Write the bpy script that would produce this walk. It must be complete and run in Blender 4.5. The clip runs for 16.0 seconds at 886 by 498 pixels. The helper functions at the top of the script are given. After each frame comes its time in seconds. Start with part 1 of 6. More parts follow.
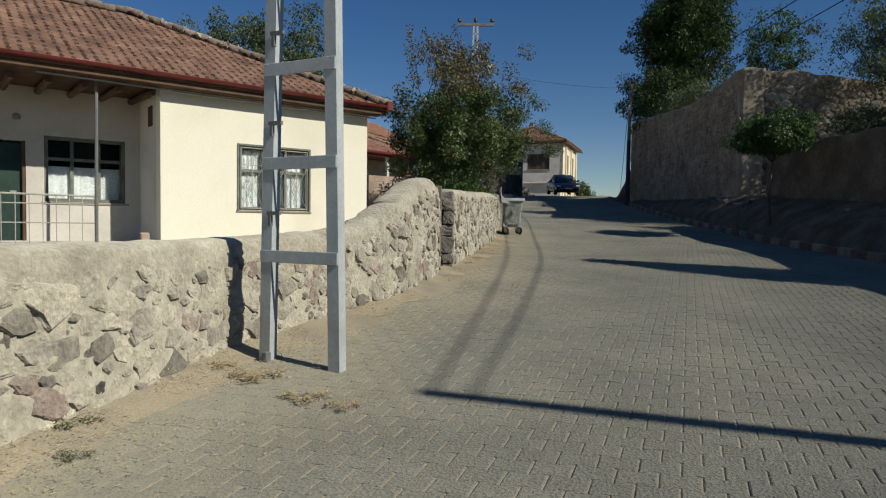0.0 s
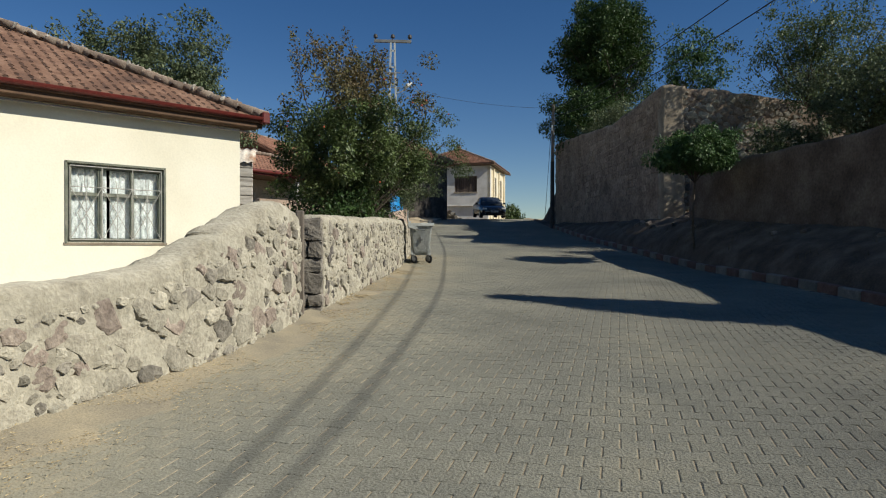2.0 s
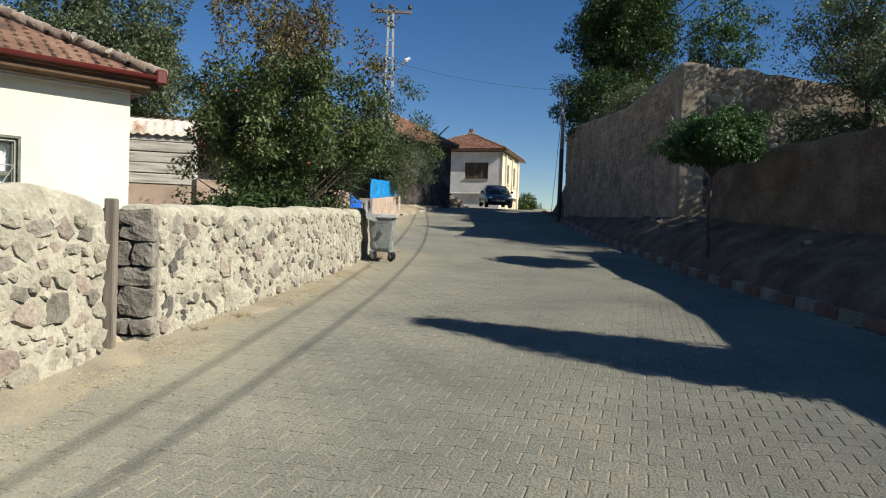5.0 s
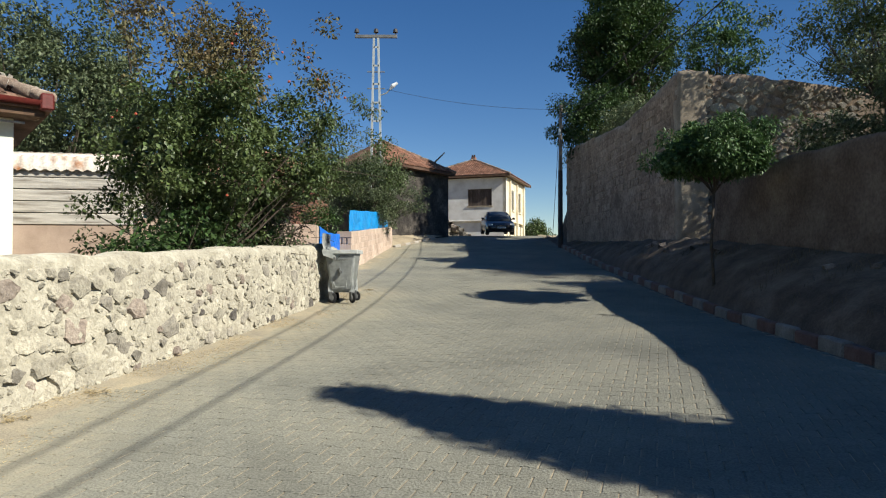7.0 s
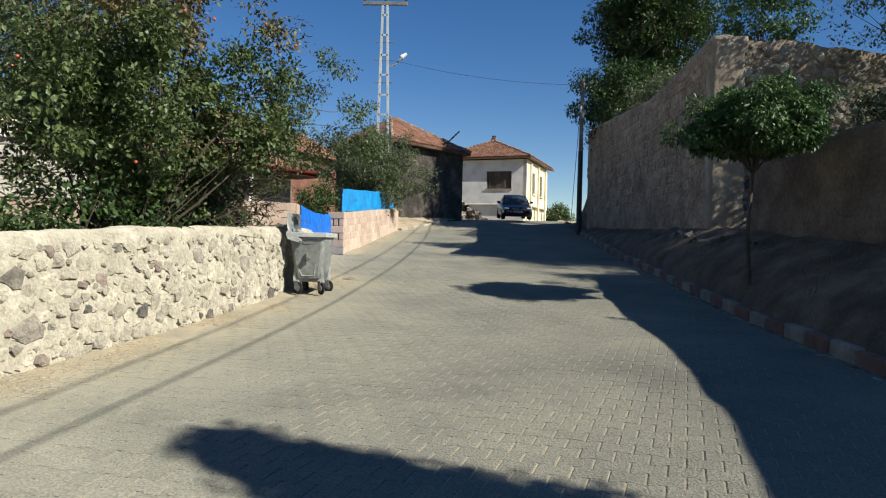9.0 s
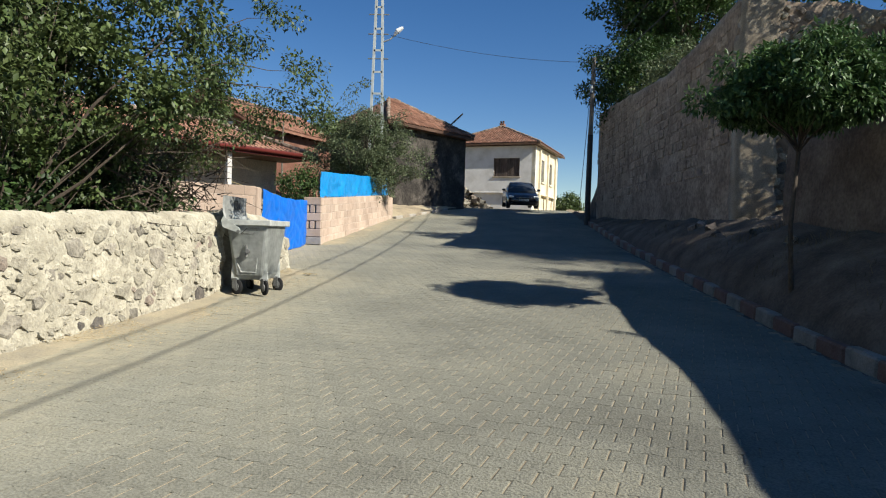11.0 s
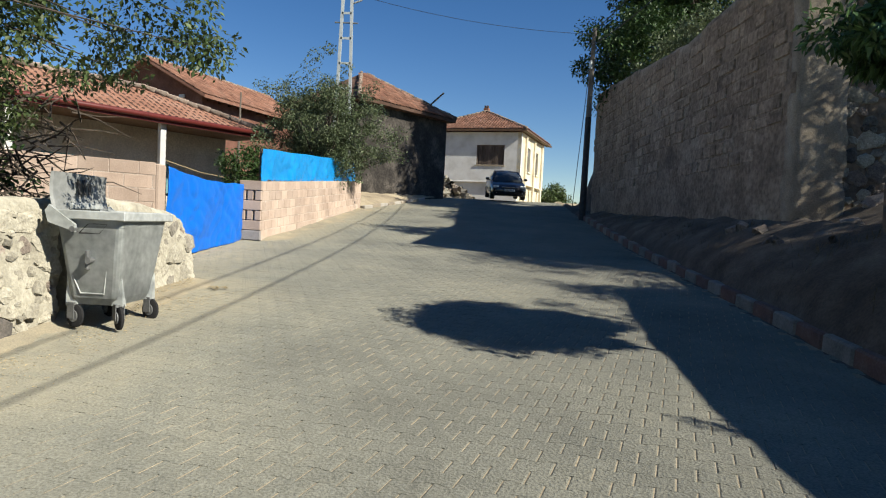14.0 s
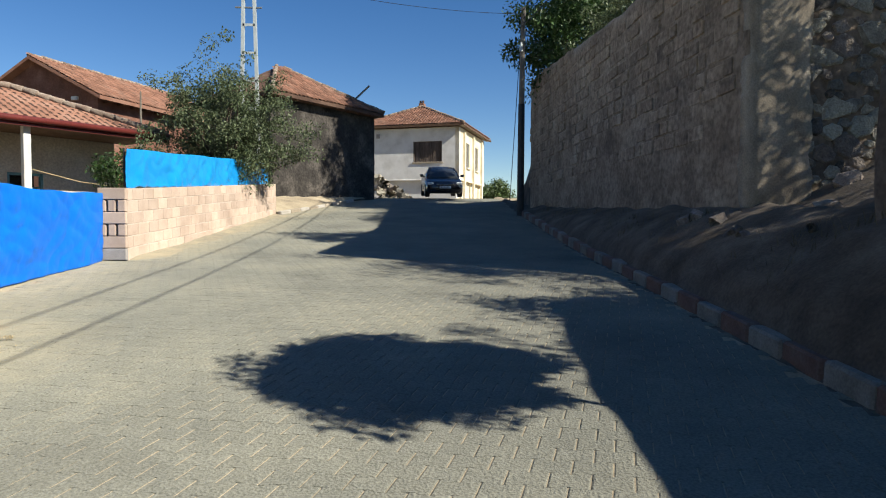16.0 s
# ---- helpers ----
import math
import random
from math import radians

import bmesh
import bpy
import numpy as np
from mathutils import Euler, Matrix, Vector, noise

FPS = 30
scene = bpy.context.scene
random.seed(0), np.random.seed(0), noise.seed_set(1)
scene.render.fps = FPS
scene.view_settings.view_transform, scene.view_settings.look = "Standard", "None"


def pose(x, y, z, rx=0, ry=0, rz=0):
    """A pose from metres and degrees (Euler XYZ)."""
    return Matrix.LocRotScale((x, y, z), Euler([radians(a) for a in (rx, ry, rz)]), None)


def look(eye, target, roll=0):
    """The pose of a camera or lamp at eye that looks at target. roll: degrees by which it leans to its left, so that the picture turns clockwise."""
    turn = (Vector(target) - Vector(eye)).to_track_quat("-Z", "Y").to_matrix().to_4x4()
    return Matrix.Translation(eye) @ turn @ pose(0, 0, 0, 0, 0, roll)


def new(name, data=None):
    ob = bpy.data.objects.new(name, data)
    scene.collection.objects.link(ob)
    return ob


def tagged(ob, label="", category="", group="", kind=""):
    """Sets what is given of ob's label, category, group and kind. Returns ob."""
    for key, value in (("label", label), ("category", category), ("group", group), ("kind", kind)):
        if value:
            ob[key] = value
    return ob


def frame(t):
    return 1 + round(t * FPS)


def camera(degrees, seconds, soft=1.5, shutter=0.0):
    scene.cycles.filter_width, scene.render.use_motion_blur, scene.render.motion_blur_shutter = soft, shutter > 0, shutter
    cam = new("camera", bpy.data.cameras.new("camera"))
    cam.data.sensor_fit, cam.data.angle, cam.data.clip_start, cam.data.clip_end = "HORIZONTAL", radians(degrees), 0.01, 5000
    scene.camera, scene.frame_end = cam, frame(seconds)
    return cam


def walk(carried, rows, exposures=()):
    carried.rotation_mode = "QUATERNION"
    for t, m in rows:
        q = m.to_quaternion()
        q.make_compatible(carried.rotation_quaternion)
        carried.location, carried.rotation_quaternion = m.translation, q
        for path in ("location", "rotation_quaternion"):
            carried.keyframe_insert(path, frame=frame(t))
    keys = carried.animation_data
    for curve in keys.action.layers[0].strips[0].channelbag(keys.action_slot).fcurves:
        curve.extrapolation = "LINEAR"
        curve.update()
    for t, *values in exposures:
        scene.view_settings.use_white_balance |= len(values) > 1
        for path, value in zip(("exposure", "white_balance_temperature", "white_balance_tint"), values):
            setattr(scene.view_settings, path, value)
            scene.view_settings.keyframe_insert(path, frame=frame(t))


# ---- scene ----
cam = camera(69.6, 16.0, soft=1.15)
METRES, EYE, TILT, LEAN, TURN = 17.0, 1.5, 0.0, 0.0, 1.5
ROWS = [
    (0.0, 0.0, 0.0, 0.0, 0.03, -2.3, -0.78),
    (0.5, 0.013, 0.0307, 0.0035, 0.12, -1.12, -0.16),
    (1.0, 0.0314, 0.0602, 0.0063, -2.38, -1.56, 0.16),
    (1.5, 0.0416, 0.0886, 0.0075, -3.17, -0.69, -1.65),
    (2.0, 0.0567, 0.1154, 0.0082, -5.68, -0.19, 0.01),
    (2.5, 0.0728, 0.1409, 0.0136, -5.81, -1.56, -0.54),
    (3.0, 0.0862, 0.1694, 0.0177, -6.17, -2.21, -0.34),
    (3.5, 0.1048, 0.1923, 0.0212, -4.65, -2.23, -0.35),
    (4.0, 0.1191, 0.2185, 0.0217, -4.62, -1.87, -1.77),
    (6.5, 0.201, 0.3394, 0.0314, -2.22, 0.05, -0.8),
    (7.0, 0.2156, 0.3657, 0.0334, -2.23, 1.02, 0.1),
    (7.5, 0.231, 0.3917, 0.0356, -0.39, -0.87, -0.98),
    (8.0, 0.2402, 0.4221, 0.0372, 0.71, 0.93, -0.84),
    (8.5, 0.2505, 0.447, 0.0358, -0.19, 0.57, -0.57),
    (9.0, 0.2619, 0.477, 0.0378, -0.0, -0.5, -1.19),
    (11.5, 0.3016, 0.629, 0.043, 1.13, -1.53, -1.74),
    (12.0, 0.3031, 0.6637, 0.0458, -0.57, -1.38, -1.61),
    (12.5, 0.3081, 0.6959, 0.0458, 0.44, -2.31, -2.34),
    (13.0, 0.305, 0.7296, 0.0477, 0.21, -1.37, -2.37),
    (13.5, 0.3048, 0.7584, 0.0471, -0.73, -1.95, -2.37),
    (14.0, 0.3062, 0.7913, 0.0497, -0.63, -2.43, -2.92),
    (14.5, 0.3079, 0.8217, 0.0526, -4.8, -2.97, -1.83),
    (15.0, 0.3212, 0.8524, 0.0542, -4.76, -2.18, -0.58),
    (15.5, 0.3348, 0.8822, 0.0543, -3.87, -3.3, -0.76),
    (16.0, 0.3514, 0.9101, 0.054, -5.18, -2.34, -0.13),
]
# the camera brightens its picture as it goes up the street
EXPOSURES = [(0.0, -0.05), (2.0, 0.1), (3.5, 0.3), (7.0, 0.62), (9.0, 0.66), (12.5, 0.64), (14.5, 0.66), (16.0, 0.8)]
walk(cam, [(t, pose(0, 0, EYE, TILT, LEAN, TURN) @ pose(METRES * x, METRES * y, METRES * z, 90 + pitch, roll, yaw)) for t, x, y, z, yaw, pitch, roll in ROWS], EXPOSURES)

# ---- light ----
SUN = Vector((0.86 * math.cos(radians(36.5)), -0.51 * math.cos(radians(36.5)), math.sin(radians(36.5))))
world = bpy.data.worlds.new("sky")
scene.world = world
world.use_nodes = True
sky = world.node_tree.nodes.new("ShaderNodeTexSky")
sky.sky_type = "NISHITA"
sky.sun_disc = False
sky.sun_elevation = radians(36.5)
sky.sun_rotation = math.atan2(SUN.x, SUN.y)
sky.altitude = 1200
sky.air_density = 1.0
sky.dust_density = 0.1
sky.ozone_density = 1.5
deep = world.node_tree.nodes.new("ShaderNodeHueSaturation")
deep.inputs["Hue"].default_value, deep.inputs["Saturation"].default_value = 0.507, 1.33
world.node_tree.links.new(sky.outputs[0], deep.inputs["Color"])
world.node_tree.links.new(deep.outputs[0], world.node_tree.nodes["Background"].inputs[0])
world.node_tree.nodes["Background"].inputs[1].default_value = 0.067
lamp = new("sun", bpy.data.lights.new("sun", "SUN"))
lamp.data.energy, lamp.data.angle, lamp.data.color = 5.0, radians(0.53), (0.99, 0.95, 0.85)
lamp.matrix_world = look(SUN * 60, (0, 0, 0))

# ---- materials ----


def mat(name, cols, scale=3.0, fine=60.0, rough=0.9, bump=0.3, rnd=0.0, island=0.0, metal=0.0, dark=0.25, stretch=(1, 1, 1), spec=0.3, trans=0.0):
    """A worn surface: cols are mixed by broad noise, fine noise gives grain and relief."""
    m = bpy.data.materials.new(name)
    m.use_nodes = True
    n, l = m.node_tree.nodes, m.node_tree.links
    b = n["Principled BSDF"]
    geo = n.new("ShaderNodeNewGeometry")
    mp = n.new("ShaderNodeMapping")
    mp.inputs["Scale"].default_value = stretch
    l.new(geo.outputs["Position"], mp.inputs["Vector"])
    n1 = n.new("ShaderNodeTexNoise")
    n1.inputs["Scale"].default_value, n1.inputs["Detail"].default_value, n1.inputs["Roughness"].default_value = scale, 6, 0.62
    l.new(mp.outputs[0], n1.inputs["Vector"])
    ramp = n.new("ShaderNodeValToRGB")
    el = ramp.color_ramp.elements
    while len(el) < len(cols):
        el.new(0.5)
    for i, c in enumerate(cols):
        el[i].position = 0.3 + 0.4 * i / max(1, len(cols) - 1)
        el[i].color = (*c, 1)
    l.new(n1.outputs["Fac"], ramp.inputs["Fac"])
    n2 = n.new("ShaderNodeTexNoise")
    n2.inputs["Scale"].default_value, n2.inputs["Detail"].default_value = fine, 4
    l.new(mp.outputs[0], n2.inputs["Vector"])
    val = n.new("ShaderNodeMapRange")
    val.inputs["From Min"].default_value, val.inputs["From Max"].default_value = 0.25, 0.75
    val.inputs["To Min"].default_value, val.inputs["To Max"].default_value = 1 - dark, 1 + dark
    l.new(n2.outputs["Fac"], val.inputs["Value"])
    out = val.outputs[0]
    for amount, source in ((rnd, n.new("ShaderNodeObjectInfo").outputs["Random"]), (island, geo.outputs["Random Per Island"])):
        if amount:
            r = n.new("ShaderNodeMapRange")
            r.inputs["To Min"].default_value, r.inputs["To Max"].default_value = 1 - amount, 1 + amount
            l.new(source, r.inputs["Value"])
            mul = n.new("ShaderNodeMath")
            mul.operation = "MULTIPLY"
            l.new(out, mul.inputs[0])
            l.new(r.outputs[0], mul.inputs[1])
            out = mul.outputs[0]
    mix = n.new("ShaderNodeVectorMath")
    mix.operation = "SCALE"
    l.new(ramp.outputs["Color"], mix.inputs[0])
    l.new(out, mix.inputs["Scale"])
    l.new(mix.outputs[0], b.inputs["Base Color"])
    b.inputs["Roughness"].default_value, b.inputs["Metallic"].default_value = rough, metal
    b.inputs["Specular IOR Level"].default_value = spec
    b.inputs["Diffuse Roughness"].default_value = 0.9 if rough > 0.8 else 0.0
    if bump:
        add = n.new("ShaderNodeMath")
        add.operation = "MULTIPLY_ADD"
        l.new(n1.outputs["Fac"], add.inputs[0])
        add.inputs[1].default_value = 1.5
        l.new(n2.outputs["Fac"], add.inputs[2])
        bp = n.new("ShaderNodeBump")
        bp.inputs["Strength"].default_value, bp.inputs["Distance"].default_value = bump, 0.02
        l.new(add.outputs[0], bp.inputs["Height"])
        l.new(bp.outputs[0], b.inputs["Normal"])
    if trans:
        t = n.new("ShaderNodeBsdfTranslucent")
        l.new(mix.outputs[0], t.inputs["Color"])
        ms = n.new("ShaderNodeMixShader")
        ms.inputs[0].default_value = trans
        l.new(b.outputs[0], ms.inputs[1])
        l.new(t.outputs[0], ms.inputs[2])
        l.new(ms.outputs[0], n["Material Output"].inputs["Surface"])
    return m


def glass(name, tint=(0.03, 0.035, 0.04), rough=0.05):
    m = bpy.data.materials.new(name)
    m.use_nodes = True
    b = m.node_tree.nodes["Principled BSDF"]
    b.inputs["Base Color"].default_value = (*tint, 1)
    b.inputs["Roughness"].default_value = rough
    b.inputs["Specular IOR Level"].default_value = 0.6
    return m


M_PAVER = mat("concrete_paver", [(0.138, 0.135, 0.110), (0.175, 0.172, 0.139), (0.205, 0.199, 0.157), (0.243, 0.230, 0.174)], 0.6, 60, 0.88, 0.8, rnd=0.05, island=0.05, dark=0.36)


def add_dust(m, colour, attribute):
    """Lays dust of a colour over a material, as thick as a mesh attribute says, broken by noise."""
    n, l = m.node_tree.nodes, m.node_tree.links
    b = n["Principled BSDF"]
    under = b.inputs["Base Color"].links[0].from_socket
    a = n.new("ShaderNodeAttribute")
    a.attribute_name = attribute
    ns = n.new("ShaderNodeTexNoise")
    ns.inputs["Scale"].default_value, ns.inputs["Detail"].default_value, ns.inputs["Roughness"].default_value = 5.0, 8, 0.7
    geo = n.new("ShaderNodeNewGeometry")
    l.new(geo.outputs["Position"], ns.inputs["Vector"])
    mr = n.new("ShaderNodeMapRange")
    mr.inputs["From Min"].default_value, mr.inputs["From Max"].default_value = 0.3, 0.7
    mr.inputs["To Min"].default_value, mr.inputs["To Max"].default_value = 0.35, 1.3
    l.new(ns.outputs["Fac"], mr.inputs["Value"])
    mul = n.new("ShaderNodeMath")
    mul.operation, mul.use_clamp = "MULTIPLY", True
    l.new(a.outputs["Fac"], mul.inputs[0])
    l.new(mr.outputs[0], mul.inputs[1])
    mix = n.new("ShaderNodeMix")
    mix.data_type = "RGBA"
    l.new(mul.outputs[0], mix.inputs["Factor"])
    l.new(under, mix.inputs[6])
    mix.inputs[7].default_value = (*colour, 1)
    l.new(mix.outputs[2], b.inputs["Base Color"])


add_dust(M_PAVER, (0.295, 0.265, 0.188), "dust")
M_SOIL = mat("dry_soil", [(0.20, 0.16, 0.11), (0.33, 0.27, 0.18), (0.42, 0.35, 0.24)], 0.9, 45, 0.95, 0.5)
M_VERGE = mat("sandy_dust", [(0.215, 0.19, 0.14), (0.28, 0.242, 0.168), (0.35, 0.295, 0.195)], 1.6, 70, 0.95, 0.5)
# bank soil, its colours lowered to hold part of the shade there
M_BANK = mat("shade_darkened_bank_soil", [(0.06, 0.047, 0.034), (0.115, 0.09, 0.065), (0.185, 0.15, 0.112)], 1.5, 30, 0.95, 0.6)
M_STRAW = mat("straw", [(0.33, 0.25, 0.13), (0.44, 0.35, 0.19)], 5, 50, 0.8, 0, island=0.25)
M_MORTAR = mat("lime_mortar", [(0.29, 0.262, 0.20), (0.40, 0.368, 0.285), (0.49, 0.455, 0.36)], 3.2, 26, 0.95, 1.0, dark=0.17)
M_STONE = mat("field_stone", [(0.17, 0.152, 0.122), (0.26, 0.236, 0.19), (0.37, 0.338, 0.27)], 7, 34, 0.9, 1.0, rnd=0.3)
M_STONE_PALE = mat("pale_stone", [(0.28, 0.252, 0.195), (0.38, 0.348, 0.27), (0.47, 0.435, 0.34)], 7, 34, 0.92, 1.0, rnd=0.2)
M_STONE_RED = mat("reddish_stone", [(0.20, 0.158, 0.128), (0.28, 0.23, 0.185), (0.36, 0.305, 0.245)], 7, 34, 0.9, 1.0, rnd=0.25)
M_DARKSTONE = mat("dark_basalt", [(0.055, 0.048, 0.042), (0.10, 0.09, 0.078), (0.15, 0.13, 0.11)], 5, 40, 0.85, 0.5, rnd=0.3)
M_JAMB = mat("grey_jamb_stone", [(0.12, 0.107, 0.088), (0.20, 0.18, 0.148), (0.30, 0.27, 0.22)], 6, 30, 0.95, 1.0, rnd=0.2)
M_ASHLAR = mat("tuff_block", [(0.20, 0.148, 0.102), (0.305, 0.232, 0.165), (0.41, 0.322, 0.233)], 1.7, 11, 0.95, 1.0, rnd=0.15, island=0.15, dark=0.42)
M_TOWER = mat("weathered_render", [(0.158, 0.117, 0.082), (0.284, 0.216, 0.153), (0.42, 0.332, 0.242)], 1.1, 11, 0.95, 1.0, dark=0.42)
M_QUOIN = mat("cement_quoin", [(0.22, 0.178, 0.128), (0.33, 0.275, 0.20), (0.42, 0.355, 0.265)], 2.2, 40, 0.9, 0.4)
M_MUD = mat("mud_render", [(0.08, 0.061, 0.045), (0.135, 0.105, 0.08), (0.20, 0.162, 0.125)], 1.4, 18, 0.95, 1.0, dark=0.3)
M_CREAM = mat("cream_paint", [(0.80, 0.76, 0.62), (0.85, 0.815, 0.68), (0.86, 0.83, 0.71)], 0.7, 30, 0.85, 0.12, dark=0.04)
M_WHITE = mat("old_whitewash", [(0.52, 0.50, 0.455), (0.64, 0.62, 0.58), (0.71, 0.695, 0.655)], 1.2, 25, 0.9, 0.2, dark=0.06)
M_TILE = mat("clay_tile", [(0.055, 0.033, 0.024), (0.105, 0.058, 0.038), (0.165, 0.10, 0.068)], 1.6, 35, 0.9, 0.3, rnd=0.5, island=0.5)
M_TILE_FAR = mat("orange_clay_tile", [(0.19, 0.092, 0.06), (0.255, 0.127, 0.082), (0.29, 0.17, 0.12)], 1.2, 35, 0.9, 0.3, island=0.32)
M_RIDGE = mat("lichen_ridge_tile", [(0.17, 0.11, 0.08), (0.25, 0.19, 0.145), (0.34, 0.285, 0.225)], 5, 40, 0.9, 0.4, rnd=0.25, island=0.25)
M_REDPAINT = mat("dark_red_paint", [(0.10, 0.018, 0.015), (0.14, 0.028, 0.022)], 2, 30, 0.5, 0.1)
M_GALV = mat("galvanised_steel", [(0.34, 0.355, 0.33), (0.46, 0.475, 0.445), (0.55, 0.565, 0.53)], 3.0, 14, 0.42, 0.06, metal=0.12, dark=0.2)
M_GALVMID = mat("stained_steel", [(0.20, 0.205, 0.19), (0.29, 0.295, 0.275), (0.36, 0.365, 0.34)], 3.5, 20, 0.5, 0.06, metal=0.12, dark=0.15)
M_GALVDARK = mat("dull_steel", [(0.14, 0.145, 0.14), (0.20, 0.20, 0.19)], 3, 40, 0.6, 0.1, metal=0.3)
M_PALEBLUE = mat("pale_blue_grey_steel", [(0.33, 0.355, 0.345), (0.40, 0.43, 0.42), (0.46, 0.485, 0.47)], 2.5, 30, 0.55, 0.1, metal=0.1, dark=0.1)
M_RUSTSHEET = mat("rusty_white_sheet", [(0.35, 0.15, 0.06), (0.66, 0.60, 0.50), (0.72, 0.68, 0.60)], 2.2, 20, 0.7, 0.2)
M_IRON = mat("dark_iron", [(0.03, 0.03, 0.03), (0.06, 0.055, 0.05)], 8, 60, 0.6, 0.1)
M_WOOD = mat("grey_wood", [(0.12, 0.10, 0.08), (0.20, 0.17, 0.135), (0.27, 0.235, 0.19)], 3, 50, 0.85, 0.4, stretch=(6, 6, 0.6))
M_BROWNWOOD = mat("brown_wood", [(0.07, 0.04, 0.024), (0.13, 0.076, 0.044)], 3, 50, 0.8, 0.3)
M_GREENWOOD = mat("worn_green_wood", [(0.10, 0.115, 0.09), (0.16, 0.17, 0.13), (0.24, 0.23, 0.19)], 5, 50, 0.8, 0.3)
M_BLOCK = mat("pink_pumice_block", [(0.36, 0.272, 0.208), (0.45, 0.347, 0.27), (0.53, 0.42, 0.332)], 1.2, 60, 0.95, 0.4, rnd=0.14, dark=0.1)
M_GREYBLOCK = mat("grey_block", [(0.26, 0.24, 0.22), (0.36, 0.33, 0.30)], 3, 60, 0.95, 0.4, rnd=0.12)
M_CEMENT = mat("grey_cement", [(0.34, 0.31, 0.26), (0.46, 0.42, 0.36)], 2, 50, 0.95, 0.4)
M_TARP = mat("royal_blue_tarp", [(0.003, 0.135, 0.58), (0.004, 0.165, 0.70)], 3, 12, 0.36, 0.12, dark=0.06, spec=0.5)
M_TARPLIGHT = mat("sky_blue_tarp", [(0.006, 0.23, 0.58), (0.01, 0.30, 0.70)], 2.5, 14, 0.3, 0.12, dark=0.04, spec=0.5)
M_BARK = mat("bark", [(0.045, 0.033, 0.024), (0.082, 0.064, 0.048), (0.13, 0.104, 0.078)], 6, 50, 0.95, 0.6, stretch=(1, 1, 0.4))
M_LEAF = mat("green_leaf", [(0.048, 0.074, 0.023), (0.078, 0.113, 0.034), (0.122, 0.152, 0.054)], 1.2, 8, 0.5, 0, island=0.4, spec=0.45, trans=0.25)
M_LEAFDRY = mat("browning_leaf", [(0.13, 0.085, 0.045), (0.15, 0.125, 0.055), (0.13, 0.15, 0.06)], 1.5, 8, 0.6, 0, island=0.35, trans=0.2)
M_LEAFGREY = mat("grey_green_leaf", [(0.07, 0.095, 0.045), (0.115, 0.145, 0.07), (0.16, 0.185, 0.105)], 1.2, 8, 0.5, 0, island=0.4, trans=0.3)
M_LEAFDARK = mat("dark_leaf", [(0.022, 0.045, 0.014), (0.04, 0.075, 0.02), (0.065, 0.11, 0.03)], 1.0, 8, 0.5, 0, island=0.35, trans=0.2)
M_LEAFBRIGHT = mat("fresh_leaf", [(0.034, 0.07, 0.02), (0.06, 0.115, 0.034), (0.10, 0.165, 0.058)], 1.5, 8, 0.5, 0, island=0.4, spec=0.35, trans=0.2)
M_KERBRED = mat("faded_red_kerb", [(0.125, 0.076, 0.06), (0.165, 0.10, 0.078), (0.19, 0.138, 0.112)], 4, 50, 0.9, 0.4, rnd=0.15)
M_KERBWHITE = mat("faded_white_kerb", [(0.15, 0.14, 0.118), (0.21, 0.197, 0.168), (0.27, 0.256, 0.217)], 4, 50, 0.9, 0.4, rnd=0.15)
M_GLASS = glass("window_glass")
# near-black colour that stands for the shade inside rooms
M_ROOMSHADE = mat("painted_room_shade", [(0.02, 0.022, 0.022), (0.035, 0.035, 0.033)], 2, 20, 0.9, 0)
M_CURTAIN = mat("white_curtain", [(0.55, 0.56, 0.54), (0.68, 0.69, 0.67)], 3, 30, 0.9, 0.1)
M_CARPAINT = mat("dark_blue_car_paint", [(0.009, 0.010, 0.014), (0.012, 0.013, 0.019)], 1, 5, 0.22, 0, dark=0.03, spec=0.7)
M_RUBBER = mat("black_rubber", [(0.018, 0.018, 0.018), (0.028, 0.027, 0.026)], 10, 60, 0.85, 0.1)
M_CHROME = mat("bright_metal", [(0.6, 0.6, 0.6), (0.7, 0.7, 0.7)], 3, 10, 0.2, 0, metal=0.9)
M_LAMPGLASS = mat("lamp_glass", [(0.7, 0.7, 0.68), (0.8, 0.8, 0.78)], 3, 10, 0.15, 0, spec=0.6)
M_BLACKWIRE = mat("black_cable", [(0.015, 0.015, 0.015), (0.025, 0.025, 0.025)], 3, 10, 0.7, 0)
M_FRUIT = mat("red_fruit", [(0.30, 0.05, 0.03), (0.42, 0.10, 0.05)], 6, 20, 0.4, 0, island=0.2)

# ---- building helpers ----
RNG = np.random.default_rng(7)


def link(name, verts, faces, material, parent=None, smooth=False, label=""):
    """One mesh object from plain verts and faces."""
    me = bpy.data.meshes.new(name)
    me.from_pydata([tuple(v) for v in verts], [], [tuple(f) for f in faces])
    for m in material if isinstance(material, (list, tuple)) else [material]:
        me.materials.append(m)
    if smooth:
        me.polygons.foreach_set("use_smooth", [True] * len(me.polygons))
    me.update()
    ob = new(name, me)
    if parent is not None:
        ob.parent = parent
    return tagged(ob, label)


def part(name, bm, material, parent=None, label="", smooth=False):
    me = bpy.data.meshes.new(name)
    bmesh.ops.recalc_face_normals(bm, faces=bm.faces)
    bm.to_mesh(me)
    bm.free()
    me.materials.append(material)
    if smooth:
        me.polygons.foreach_set("use_smooth", [True] * len(me.polygons))
    ob = new(name, me)
    if parent is not None:
        ob.parent = parent
    return tagged(ob, label)


